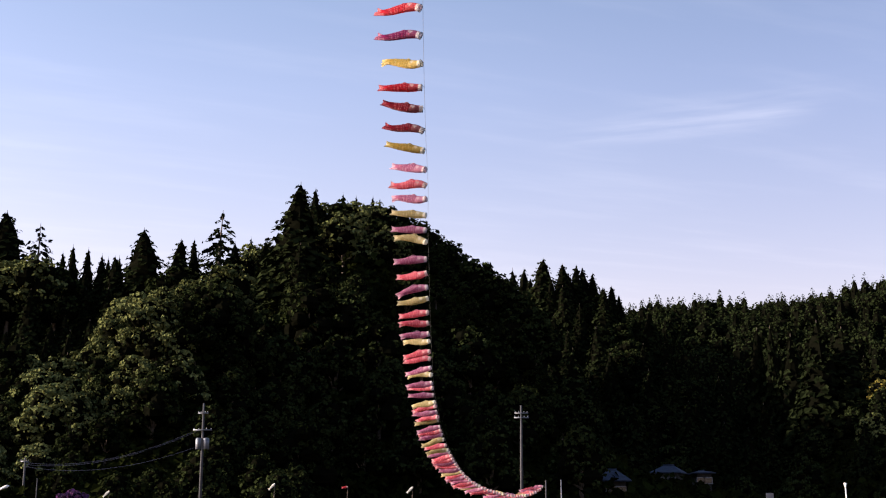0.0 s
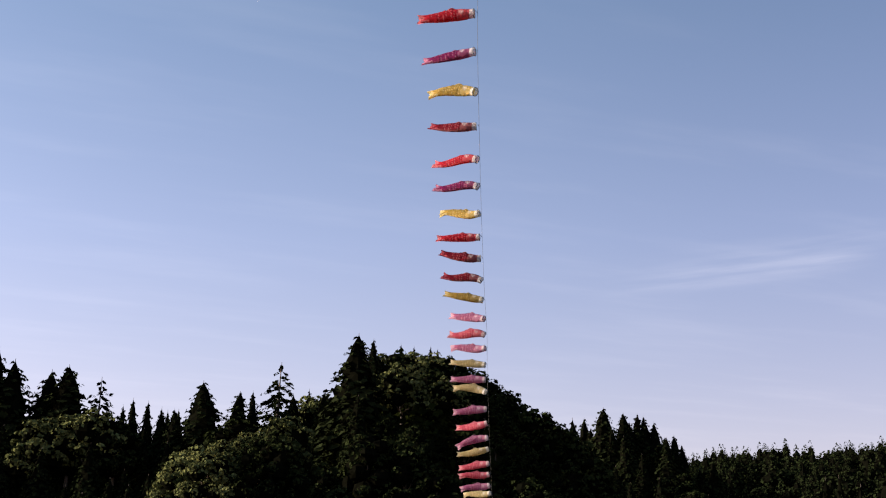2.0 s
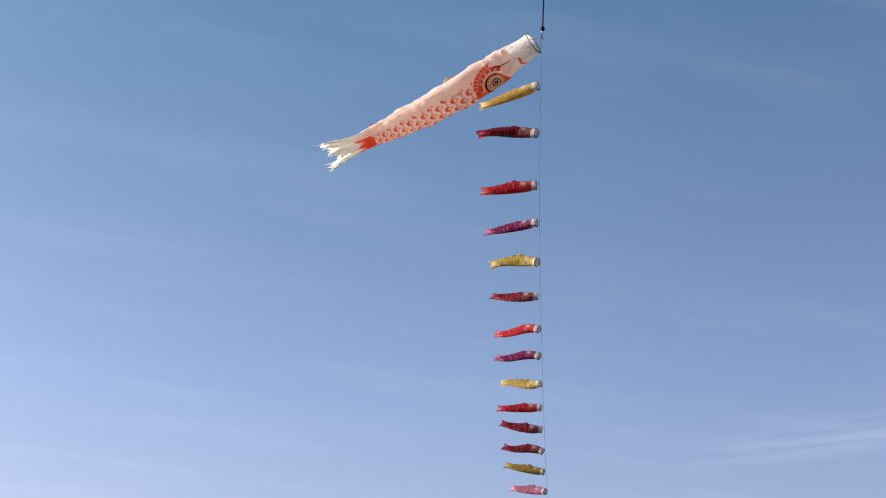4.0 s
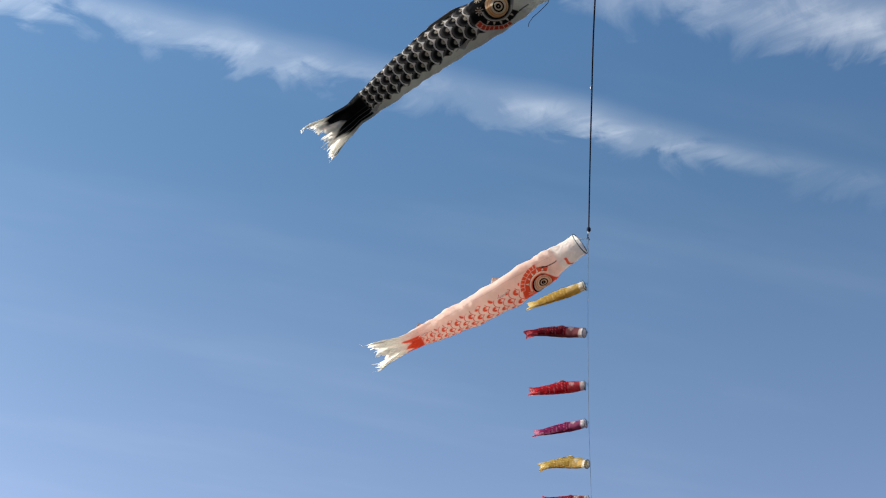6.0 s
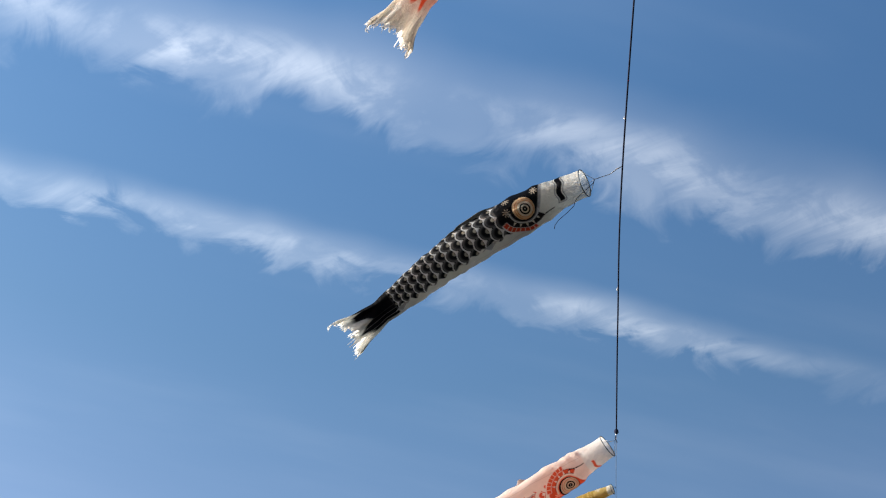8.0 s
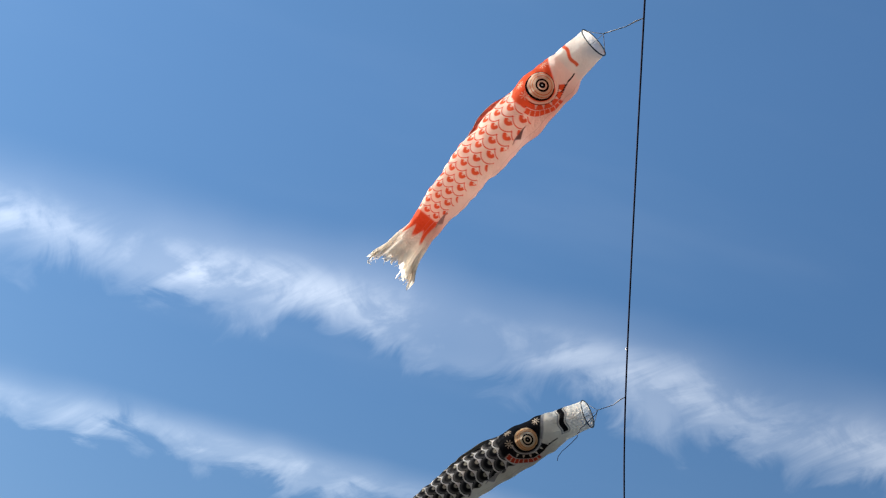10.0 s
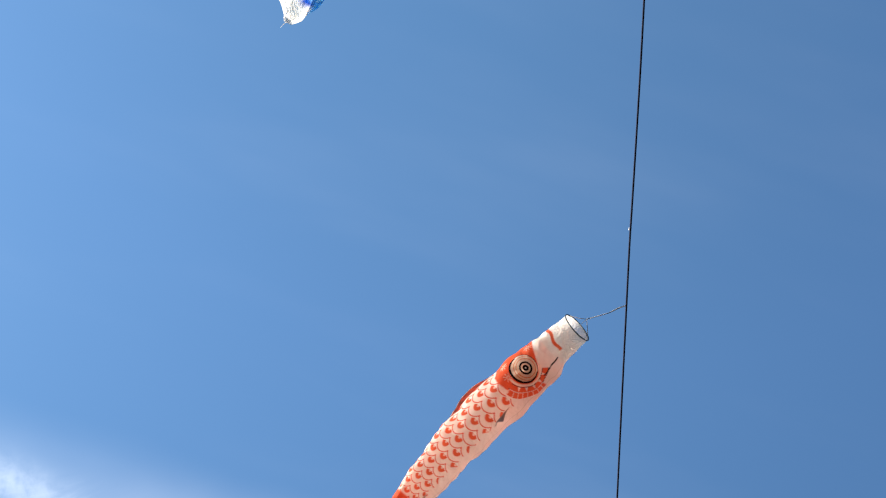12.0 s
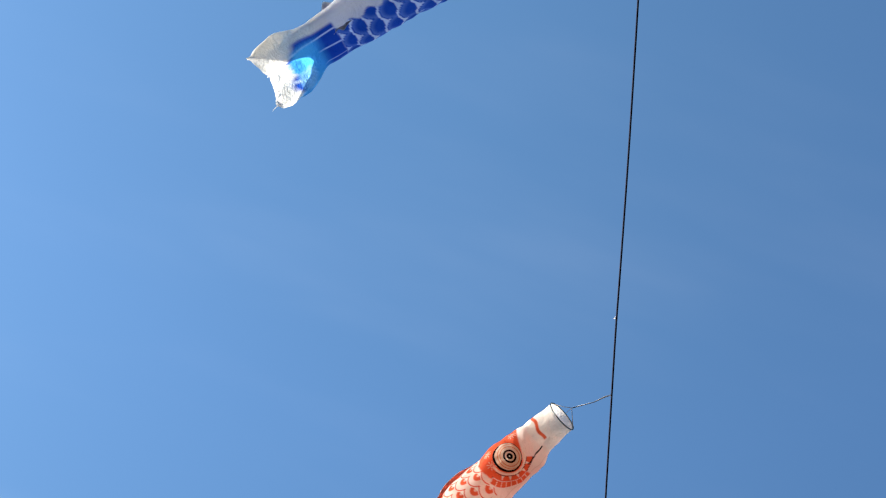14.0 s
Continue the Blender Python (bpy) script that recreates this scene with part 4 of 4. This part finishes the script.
def carp_eye(c, scheme, sign, n=64, m=44):
    """A sewn-on round eye that follows the cloth: rings round an off-centre pupil."""
    eu, et, er = 0.225, 1.32, 0.60
    R0 = c.rm * np.interp(eu, U_KEYS, R_KEYS)
    rs, ts = np.meshgrid(np.linspace(0, 1, m), np.linspace(0, 2 * math.pi, n, endpoint=False), indexing="ij")
    du, dt = rs * er * np.cos(ts) * c.rm / c.L, rs * er * np.sin(ts) * c.rm / R0
    P = c.points(eu + du, sign * (et + dt), 0.012)
    off = np.hypot(rs * np.cos(ts) + 0.16, rs * np.sin(ts) - 0.08)
    C = np.empty(rs.shape + (3,))
    cream, amber, dark = (0.96, 0.88, 0.76), ((0.80, 0.42, 0.20) if scheme == "black" else (0.86, 0.42, 0.24)), (0.008, 0.008, 0.012)
    C[:] = cream
    for lo, hi in ((0.62, 0.68), (0.80, 0.85)):
        C[(off >= lo) & (off < hi)] = amber
    if scheme == "black":
        C[off >= 0.68] = np.array(C[off >= 0.68]) * np.array((0.95, 0.78, 0.60))
    for lo, hi, k in ((0.0, 0.20, dark), (0.32, 0.44, dark), (0.0, 0.055, (0.8, 0.8, 0.8))):
        C[(off >= lo) & (off < hi)] = k
    C[(rs > 0.90 - 0.05 * np.cos(ts)) & (np.cos(ts - 0.3) > -0.35)] = dark
    C[rs > 0.965] = dark
    F = [(i * n + j, i * n + (j + 1) % n, (i + 1) * n + (j + 1) % n, (i + 1) * n + j) for i in range(m - 1) for j in range(n)]
    return mesh_of("carp_eye", P.reshape(-1, 3).tolist(), F, M_CLOTH, C.reshape(-1, 3))


def carp_fin(c, scheme, u0, u1, th, height_m, sweep):
    """A thin two-sided fin sewn on along the body."""
    n, m = 14, 7
    k = SCHEMES[scheme]
    us = np.linspace(u0, u1, n)
    root, _, _ = c.grid(us, np.array([th]))
    pos, tan, up, sd = c.frames(us)
    out = up * math.cos(th) + sd * math.sin(th)
    across = np.cross(tan, out)
    V, C = [], []
    for face in (-1, 1):
        for i in range(n):
            s = i / (n - 1)
            h = height_m * (math.sin(math.pi * min(1, s * 1.15 + 0.05)) ** 0.6 if s < 0.8 else 0.55 * (1 - s) / 0.2 + 0.15)
            for j in range(m):
                q = j / (m - 1)
                wave = 0.05 * math.sin(s * 9 + q * 2) * q * height_m / 0.25
                V.append(root[i, 0] + out[i] * h * q + tan[i] * sweep * q + across[i] * (wave + face * 0.004 * (1.02 - q)))
                stripe = 0.5 + 0.5 * math.sin(s * 34)
                ink = (0.75 if th == 0.0 else 0.28) if scheme != "pale" else 0.15
                base = np.array(k["main"]) * ink * (0.5 + 0.5 * stripe) + np.array(k["belly"]) * (1 - ink) * 0.75
                C.append(base if q < 0.9 else np.array(k["rim"]) * 0.8)
    F = []
    for f in range(2):
        o = f * n * m
        for i in range(n - 1):
            for j in range(m - 1):
                F.append((o + i * m + j, o + i * m + j + 1, o + (i + 1) * m + j + 1, o + (i + 1) * m + j))
    return mesh_of("carp_fin", V, F, M_CLOTH, np.array(C))


def tail_fringe(c, scheme, seed):
    """Frayed strips at the end of the tail."""
    rng = np.random.default_rng(seed)
    pos, tan, up, sd = c.frames(np.array([0.97, 0.985, 1.0]))
    V, F, C = [], [], []
    for i in range(3 if scheme == "blue" else 40):
        t = rng.uniform(-math.pi, math.pi)
        P, _, _ = c.grid(np.array([0.98, 0.99, 1.0]), np.array([t, t + 0.05 + 0.05 * rng.uniform()]))
        ln = rng.uniform(0.03, 0.15) * c.rm / 0.43
        drift = rng.normal(0, 0.3, 3)
        n0 = len(V)
        for s in range(5):
            q = s / 4
            mv = tan[2] * ln * q + drift * ln * q * q + Vector((0, 0, -1)) * 0.0
            a, b = P[2, 0] + mv, P[2, 1] + mv
            mid = (a + b) / 2
            V += [a + (mid - a) * q * 0.7, b + (mid - b) * q * 0.7]
            C += [SCHEMES[scheme]["tail"]] * 2
        F += [(n0 + 2 * s, n0 + 2 * s + 1, n0 + 2 * s + 3, n0 + 2 * s + 2) for s in range(4)]
    return mesh_of("fringe", V, F, M_CLOTH, np.array(C))


def big_carp(scheme, label, mouth, tail, up, rm, sag, bend, seed, hook, bow):
    ob = thing("carp_streamer", label, "carp streamer", "large carp streamers on the rope")
    c = Carp(mouth, tail, up, rm, sag, bend, seed, bow=bow)
    if scheme == "blue":                       # a full, hemmed tail that billows
        c.fray = 0.06
        c.rk = R_KEYS[:8] + [0.68, 0.64, 0.86, 0.80]
        c.sk = S_KEYS[:8] + [0.42, 0.36, 0.46, 0.34]
        c.tab = None
    body = part("body", carp_body(c, scheme, *((300, 112) if scheme == "blue" else (480, 160))), ob)
    part("eye", carp_eye(c, scheme, 1), body, "round ringed eye")
    part("eye", carp_eye(c, scheme, -1), body, "round ringed eye")
    part("dorsal_fin", carp_fin(c, scheme, 0.31, 0.50, 0.0, 0.17 * rm, 0.10), ob)
    for s in (1, -1):
        part("pectoral_fin", carp_fin(c, scheme, 0.35, 0.40, s * 2.05, 0.34 * rm, 0.16), ob)
        part("pelvic_fin", carp_fin(c, scheme, 0.74, 0.78, s * 2.10, 0.26 * rm, 0.14), ob)
    tagged(part("tail_fringe", tail_fringe(c, scheme, seed), ob, "frayed whitish cloth strips"), kind="stuff")
    pos, tan, upv, sd = c.frames(np.array([0.0, 0.01, 0.02]))
    r0 = rm * R_KEYS[0]
    part("mouth_ring", mesh_of("mouth_ring", *ring(pos[0], tan[0], r0 * 1.01, 0.010), M_RING), ob, "dark wire hoop")
    meet = Vector(pos[0]) - Vector(tan[0]) * r0 * 0.8
    for a in (0.6, 2.7, 4.8):
        at = Vector(pos[0]) + Vector(upv[0]) * math.cos(a) * r0 + Vector(sd[0]) * math.sin(a) * r0
        part("bridle", mesh_of("bridle", *tube([at, (at + meet) / 2 + Vector((0, 0, -0.02)), meet], 0.005, 6), M_CORD), ob, "thin white bridle cord")
    if scheme == "black":
        way = Vector((-0.62, 0.25, -0.75)).normalized()
        loose = [meet + way * (1.15 * q / 9) + Vector((0.05, 0.0, 0.03)) * math.sin(q * 1.5) for q in range(10)]
        part("loose_cord", mesh_of("loose_cord", *tube(loose, 0.006, 6), M_ROPE), ob, "loose dark cord end blowing free")
    h = Vector(hook)
    mid = meet.lerp(h, 0.55) + Vector((0, 0, -0.05))
    part("tether", mesh_of("tether", *tube([meet, mid, meet.lerp(h, 0.8), h], [0.007, 0.007, 0.012, 0.008], 6), M_CORD), ob, "white tether cord")
    return ob


def rope_near(p, line):
    return min(line, key=lambda q: (q - Vector(p)).length)


def hang_big():
    m = place(2.45, 64.1, 18.1) + Vector((0.25, -0.05, 0.06))
    big_carp("red", "large white and orange-red carp streamer with ringed eyes", m, (-3.12, 10.20, 16.15), (-0.65, -0.60, 0.26), 0.355, (0.10, 0.10), 0.06, 3, rope_near(place(-4.69, 65.15, 18.4), heavy_line), (-0.05, 0.20, 0.45))
    m = place(2.45, 47.7, 20.9)
    big_carp("black", "large black and white carp streamer with silver-edged scales", m, (-4.62, 15.66, 15.30), (-0.60, -0.66, 0.42), 0.350, (0.30, 0.10), 0.08, 4, rope_near(place(-0.12, 48.4, 21.0), heavy_line), (-0.05, 0.30, 0.35))
    m = place(1.35, 35.9, 25.4)
    big_carp("pale", "large pale pink carp streamer with red scale edges", m, (-4.60, 21.6, 14.62), (0.22, 0.92, -0.30), 0.355, (0.22, 0.20), 0.05, 5, rope_near(place(0.84, 36.5, 25.5), light_line), (0, 0.2, 0.15))
    big_carp("blue", "large blue and white carp streamer with pale-edged scales", (0.75, 0.15, 18.45), (-3.52, 2.62, 17.15), (0.05, 1.0, 0.60), 0.53, (0.15, 0.10), 0.05, 6, rope_near((1.55, 0.2, 18.9), heavy_line), (0, 0, 0))


hang_big()


def small_master(scheme, variant, label):
    """A small streamer along -x from its mouth at the origin."""
    shapes = [((0.03, -0.02), 0.03), ((0.16, -0.14), -0.06), ((-0.10, 0.12), 0.08), ((0.15, 0.12), 0.10), ((-0.13, -0.04), -0.09)]
    sag, bend = shapes[variant]
    ob = thing("small_carp_streamer", label, "carp streamer", "small carp streamers on the line")
    c = Carp((-0.08, 0, 0), (-1.36, 0, 0.0), (0, 0.25, 1), 0.150, sag, bend, 30 + variant, 0.85, True)
    body = part("body", carp_body(c, scheme, 58, 22), ob)
    pos, tan, upv, sd = c.frames(np.array([0.0, 0.01, 0.02]))
    r0 = c.rm * c.rk[0]
    part("mouth_ring", mesh_of("small_ring", *ring(pos[0], tan[0], r0, 0.008, 16, 5), M_RING), ob, "dark wire hoop")
    part("dorsal_fin", carp_fin(c, scheme, 0.30, 0.52, 0.0, 0.06, 0.03), ob)
    part("tether", mesh_of("small_tether", *tube([Vector(pos[0]) + Vector(upv[0]) * r0, (-0.03, 0, 0.04), (0, 0, 0)], 0.005, 5), M_LINE), ob, "thin tether cord")
    return ob


def hang_small():
    rng = np.random.default_rng(77)
    labels = {"small_red": "small bright red carp streamer with a white mouth", "small_crimson": "small dark crimson carp streamer with a white mouth",
              "small_purple": "small purple-pink carp streamer with a white mouth", "small_yellow": "small yellow carp streamer with a pale mouth",
              "small_cream": "small pale buff-yellow carp streamer with a pale mouth",
              "small_rose": "small pale rose-red carp streamer with a white mouth", "small_lilac": "small pale lilac-pink carp streamer with a white mouth"}
    code = {"R": "small_rose", "L": "small_lilac", "r": "small_red", "d": "small_crimson", "p": "small_purple", "y": "small_yellow", "Y": "small_cream"}
    kinds = "ydrpydrpyrddyprpypyprpydrpyrrpyprpyrpryprpyr"
    heights = [34.07, 31.89, 29.55, 27.88, 26.07, 24.51, 23.03, 21.8, 20.58, 19.5, 18.51, 17.52, 16.63, 15.79, 15.07, 14.48, 13.71, 13.05, 12.49, 11.75, 11.13, 10.48,
               9.98, 9.33, 8.86, 8.38, 8.03, 7.57, 7.22, 6.84, 6.49, 6.16, 5.9, 5.58, 5.3, 5.1, 4.84, 4.62, 4.49, 4.19, 4.04, 3.81, 3.61, 3.36]
    droops = [18, 6, 10, 8, -4, -6, 2, -2, -5, 2, -10, -10, -8, -6, -4, -4, -6, -2, -4, 4, 6, 16, 13, 8, 6, 7, 4, 10]     # how far the tails hang
    row = list(zip(heights, kinds))
    els = [math.degrees(math.asin((p - EYE).normalized().z)) for p in light_line]
    spots = []
    for el, k in row:
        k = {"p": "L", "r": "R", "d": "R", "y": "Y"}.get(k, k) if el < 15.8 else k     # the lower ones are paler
        i = next(i for i in range(len(els) - 1) if els[i + 1] <= el)
        t = (els[i] - el) / max(1e-6, els[i] - els[i + 1])
        spots.append((light_line[i].lerp(light_line[i + 1], t), k))
    # closer together along the low end
    start = next(i for i in range(len(els)) if els[i] < 3.2)
    gone, gap = 0.0, 0.0
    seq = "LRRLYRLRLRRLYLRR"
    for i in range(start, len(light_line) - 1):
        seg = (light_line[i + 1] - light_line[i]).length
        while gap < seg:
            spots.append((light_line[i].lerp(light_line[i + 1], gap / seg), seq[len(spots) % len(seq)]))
            gap += 0.68
        gap -= seg
    masters = {}
    for n, (p, k) in enumerate(spots):
        var = int(rng.integers(0, 5))
        el = math.degrees(math.asin((p - EYE).normalized().z))
        droop = (droops[n] if n < len(droops) else 8 + rng.uniform(-7, 7)) - 12 * math.sin(radians(el)) + rng.uniform(-3, 3)
        m = pose(p.x, p.y, p.z, rng.uniform(-14, 14), -droop, -12 + rng.uniform(-14, 14))
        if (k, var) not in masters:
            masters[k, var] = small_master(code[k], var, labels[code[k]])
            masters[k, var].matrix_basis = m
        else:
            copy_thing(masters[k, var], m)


hang_small()


# ---------------------------------------------------------------- village at the foot of the hill
def utility_pole(px, top_py, dist, tall, arms, cans, lean):
    x, z = by_sky(px, top_py, dist)
    ob = thing("utility_pole", "grey concrete utility pole with crossarms and insulators", "utility pole", "utility poles", (x, dist, 0))
    part("pole", mesh_of("util_pole", *tube([(0, 0, -1), (lean * 0.5, 0, z * 0.5), (lean, 0, z)], [0.16, 0.13, 0.085], 12), M_CONCRETE), ob)
    for h, w in arms:
        part("crossarm", mesh_of("crossarm", *box(lean, -0.14, z - h, w, 0.09, 0.10), M_STEEL), ob)
        for s in (-0.45, -0.2, 0.2, 0.45):
            part("insulator", mesh_of("insulator", *tube([(lean + s * w, -0.14, z - h + 0.05), (lean + s * w, -0.14, z - h + 0.11), (lean + s * w, -0.14, z - h + 0.18)], [0.02, 0.045, 0.025], 8), M_STEEL), ob)
    for h, off in cans:
        part("transformer", mesh_of("transformer", *tube([(lean + off, 0, z - h - 0.5), (lean + off, 0, z - h - 0.47), (lean + off, 0, z - h + 0.42), (lean + off, 0, z - h + 0.5)], [0.22, 0.28, 0.28, 0.16], 12), M_STEEL), ob, "grey drum transformer")
    return ob, Vector((x + lean, dist, z))


_, top_a = utility_pole(361, 714, 114, 12, ((0.9, 0.9), (2.4, 1.7)), ((3.6, -0.33), (3.6, 0.33)), 0.0)
_, top_b = utility_pole(921, 718, 114, 12, ((0.7, 1.2), (1.1, 1.3)), (), 0.06)
_, top_c = utility_pole(45, 810, 130, 8, ((0.4, 0.8),), (), 0.0)


def wires(a, b, drop, n):
    for i in range(n):
        o = Vector((0.3 * (i - 1), -0.14, -2.3 - (0.0 if i < 2 else 1.3)))
        pts = []
        for k in range(15):
            t = k / 14
            pts.append((a + o).lerp(b + Vector((0, 0, -0.5 - 0.2 * i)), t) + Vector((0, 0, -drop * 4 * t * (1 - t))))
        ob = new("power_cable", mesh_of("power_cable", *tube(pts, 0.010, 5), M_ROPE))
        tagged(ob, "thin dark power cable strung between utility poles", "cable", "power cables")


wires(top_a, top_c, 1.2, 3)


def post(px, top_py, dist, label, r=0.06, lean=0.0, mat=None):
    x, z = by_sky(px, top_py, dist)
    ob = thing("post", label, "post", "", (x, dist, 0))
    part("shaft", mesh_of("post_shaft", *tube([(0, 0, -0.5), (lean * 0.5, 0, z * 0.5), (lean, 0, z)], [r, r * 0.9, r * 0.8], 8), mat or M_STEEL), ob)
    part("top_cap", mesh_of("post_cap", *tube([(lean, 0, z), (lean, 0, z + 0.05)], [r * 1.2, r * 0.7], 8), mat or M_STEEL), ob)
    return ob


post(966, 851, 98.6, "pale post that holds the low end of the line", 0.06, 0.0, M_CONCRETE)
post(993, 851, 100, "slim grey post beside the line", 0.05)
post(66, 848, 105, "grey wooden post by the trees", 0.05, 0.0, M_CONCRETE)


def flag_pole(px, top_py, dist, scheme, tilt):
    x, z = by_sky(px, top_py, dist)
    ob = thing("flag_pole", "thin dark pole topped by a small carp pennant", "flag pole", "pennant poles", (x, dist, 0))
    part("pole", mesh_of("flag_stick", *tube([(0, 0, -0.4), (0.05, 0, z * 0.5), (0.16, 0, z)], [0.03, 0.026, 0.018], 6), M_BARK), ob)
    c = Carp((0.15, 0, z - 0.05), (-0.30, 0, z - tilt), (0, 0.3, 1), 0.09, (0.02, 0.0), 0.02, 61, 0.8)
    part("pennant", carp_body(c, scheme, 40, 16), ob, "small carp-shaped pennant")


PENNANT = dict(SCHEMES["small_red"], main=(0.70, 0.70, 0.68), line=(0.5, 0.5, 0.5), rim=(0.8, 0.8, 0.78), inner=(0.72, 0.72, 0.70), belly=(0.74, 0.74, 0.72), tail=(0.74, 0.74, 0.72))
SCHEMES["white"] = PENNANT
flag_pole(483, 855, 96, "white", 0.5)
flag_pole(612, 861, 96, "small_red", 0.1)
flag_pole(727, 861, 96, "white", 0.5)
flag_pole(190, 868, 96, "white", 0.5)


def house(px, ridge_py, dist, w, d, eave, rise, turn, label):
    x, z = by_sky(px, ridge_py, dist)
    base = float(height(x, dist)) - 0.4
    ob = thing("house", label, "house", "village houses", (x, dist, base))
    ob.rotation_euler = (0, 0, radians(turn))
    top = z - base
    ev = top - rise
    part("wall", mesh_of("house_wall", *box(0, 0, ev / 2, w, d, ev), M_WALL, smooth=False), ob)
    ow, od = w / 2 + 0.7, d / 2 + 0.7
    V = [(-ow, -od, ev), (ow, -od, ev), (ow, od, ev), (-ow, od, ev), (-ow, -od, ev + 0.18), (ow, -od, ev + 0.18), (ow, od, ev + 0.18), (-ow, od, ev + 0.18), (-w * 0.22, 0, top), (w * 0.22, 0, top)]
    F = [(3, 2, 1, 0), (0, 1, 5, 4), (1, 2, 6, 5), (2, 3, 7, 6), (3, 0, 4, 7), (4, 5, 9, 8), (6, 7, 8, 9), (5, 6, 9), (7, 4, 8)]
    roof = part("roof", mesh_of("house_roof", V, F, M_ROOF, smooth=False), ob, "blue-grey tiled hip roof")
    part("ridge_cap", mesh_of("ridge_cap", *tube([(-w * 0.23, 0, top + 0.03), (w * 0.23, 0, top + 0.03)], 0.14, 8), M_ROOF), roof)
    for wx in (-w * 0.25, w * 0.25):
        win = part("window", mesh_of("window_frame", *box(wx, -d / 2 - 0.03, ev - 1.2, 1.5, 0.08, 1.1), M_STEEL, smooth=False), ob)
        part("pane", mesh_of("window_pane", *box(wx, -d / 2 - 0.06, ev - 1.2, 1.3, 0.05, 0.9), M_PANE, smooth=False), win)
    return ob


house(1083, 832, 184, 2.9, 5.0, 5, 1.7, 4, "small house with a blue-grey hip roof on the slope")
house(1183, 824, 232, 4.2, 6.0, 5, 1.5, -20, "farmhouse with a worn blue-grey roof among the trees")
house(1241, 834, 222, 2.4, 5.0, 5, 0.5, 0, "small shed with a low grey roof")


def street_lamp(px, top_py, dist):
    x, z = by_sky(px, top_py, dist)
    ob = thing("street_lamp", "white street lamp with a flared round head", "street lamp", "", (x, dist, 0))
    part("pole", mesh_of("lamp_pole", *tube([(0, 0, -0.5), (0, 0, z * 0.6), (0, 0, z - 0.4)], [0.06, 0.055, 0.045], 10), M_WHITE), ob)
    part("head", mesh_of("lamp_head", *tube([(0, 0, z - 0.45), (0, 0, z - 0.2), (0, 0, z - 0.06), (0, 0, z)], [0.05, 0.09, 0.14, 0.12], 14), M_WHITE), ob)


street_lamp(1496, 855, 105)


def arm_lamp(px, py, dist):
    """A road lamp on a slanting arm."""
    x, z = by_sky(px, py, dist)
    ob = thing("street_lamp", "grey road lamp with a white head on a slanting arm", "street lamp", "", (x - 1.6, dist, 0))
    part("pole", mesh_of("arm_pole", *tube([(0, 0, -0.5), (0, 0, z * 0.5), (0, 0, z - 0.75), (0.5, 0, z - 0.45), (1.3, 0, z - 0.12)], [0.08, 0.07, 0.055, 0.05, 0.04], 10), M_STEEL), ob)
    part("head", mesh_of("arm_head", *tube([(1.15, 0, z - 0.2), (1.3, 0, z - 0.13), (1.7, 0, z + 0.04), (1.85, 0, z + 0.10)], [0.05, 0.11, 0.12, 0.04], 10), M_WHITE), ob, "white lamp head")


arm_lamp(10, 862, 100)


def sign_board(px, py, dist):
    x, z = by_sky(px, py, dist)
    ob = thing("sign_board", "plain pale sign board on two thin posts", "sign", "", (x, dist, 0))
    for sx in (-0.25, 0.25):
        part("post", mesh_of("sign_post", *tube([(sx, 0, -0.4), (sx, 0, z - 0.1)], 0.03, 8), M_STEEL), ob)
    part("board", mesh_of("sign_face", *box(0, -0.05, z - 0.5, 0.60, 0.05, 1.0), M_STEEL, smooth=False), ob, "plain pale board")


sign_board(1362, 873, 105)


def flowering_shrub(px, py, dist, s):
    x, z = by_sky(px, py, dist)
    ob = thing("flowering_shrub", "shrub with purple blossom beside the field", "shrub", "", (x, dist, 0))
    crown, trunk = broad_meshes(91, M_PURPLE, 3.8, 1.9, 900, 7, 0.3)
    part("trunk", trunk, ob)
    part("crown", crown, ob, "leaves and purple blossom")


M_PURPLE = foliage("purple_blossom", (0.012, 0.020, 0.010), (0.11, 0.035, 0.13), 0.1)
flowering_shrub(130, 872, 100, 1.0)
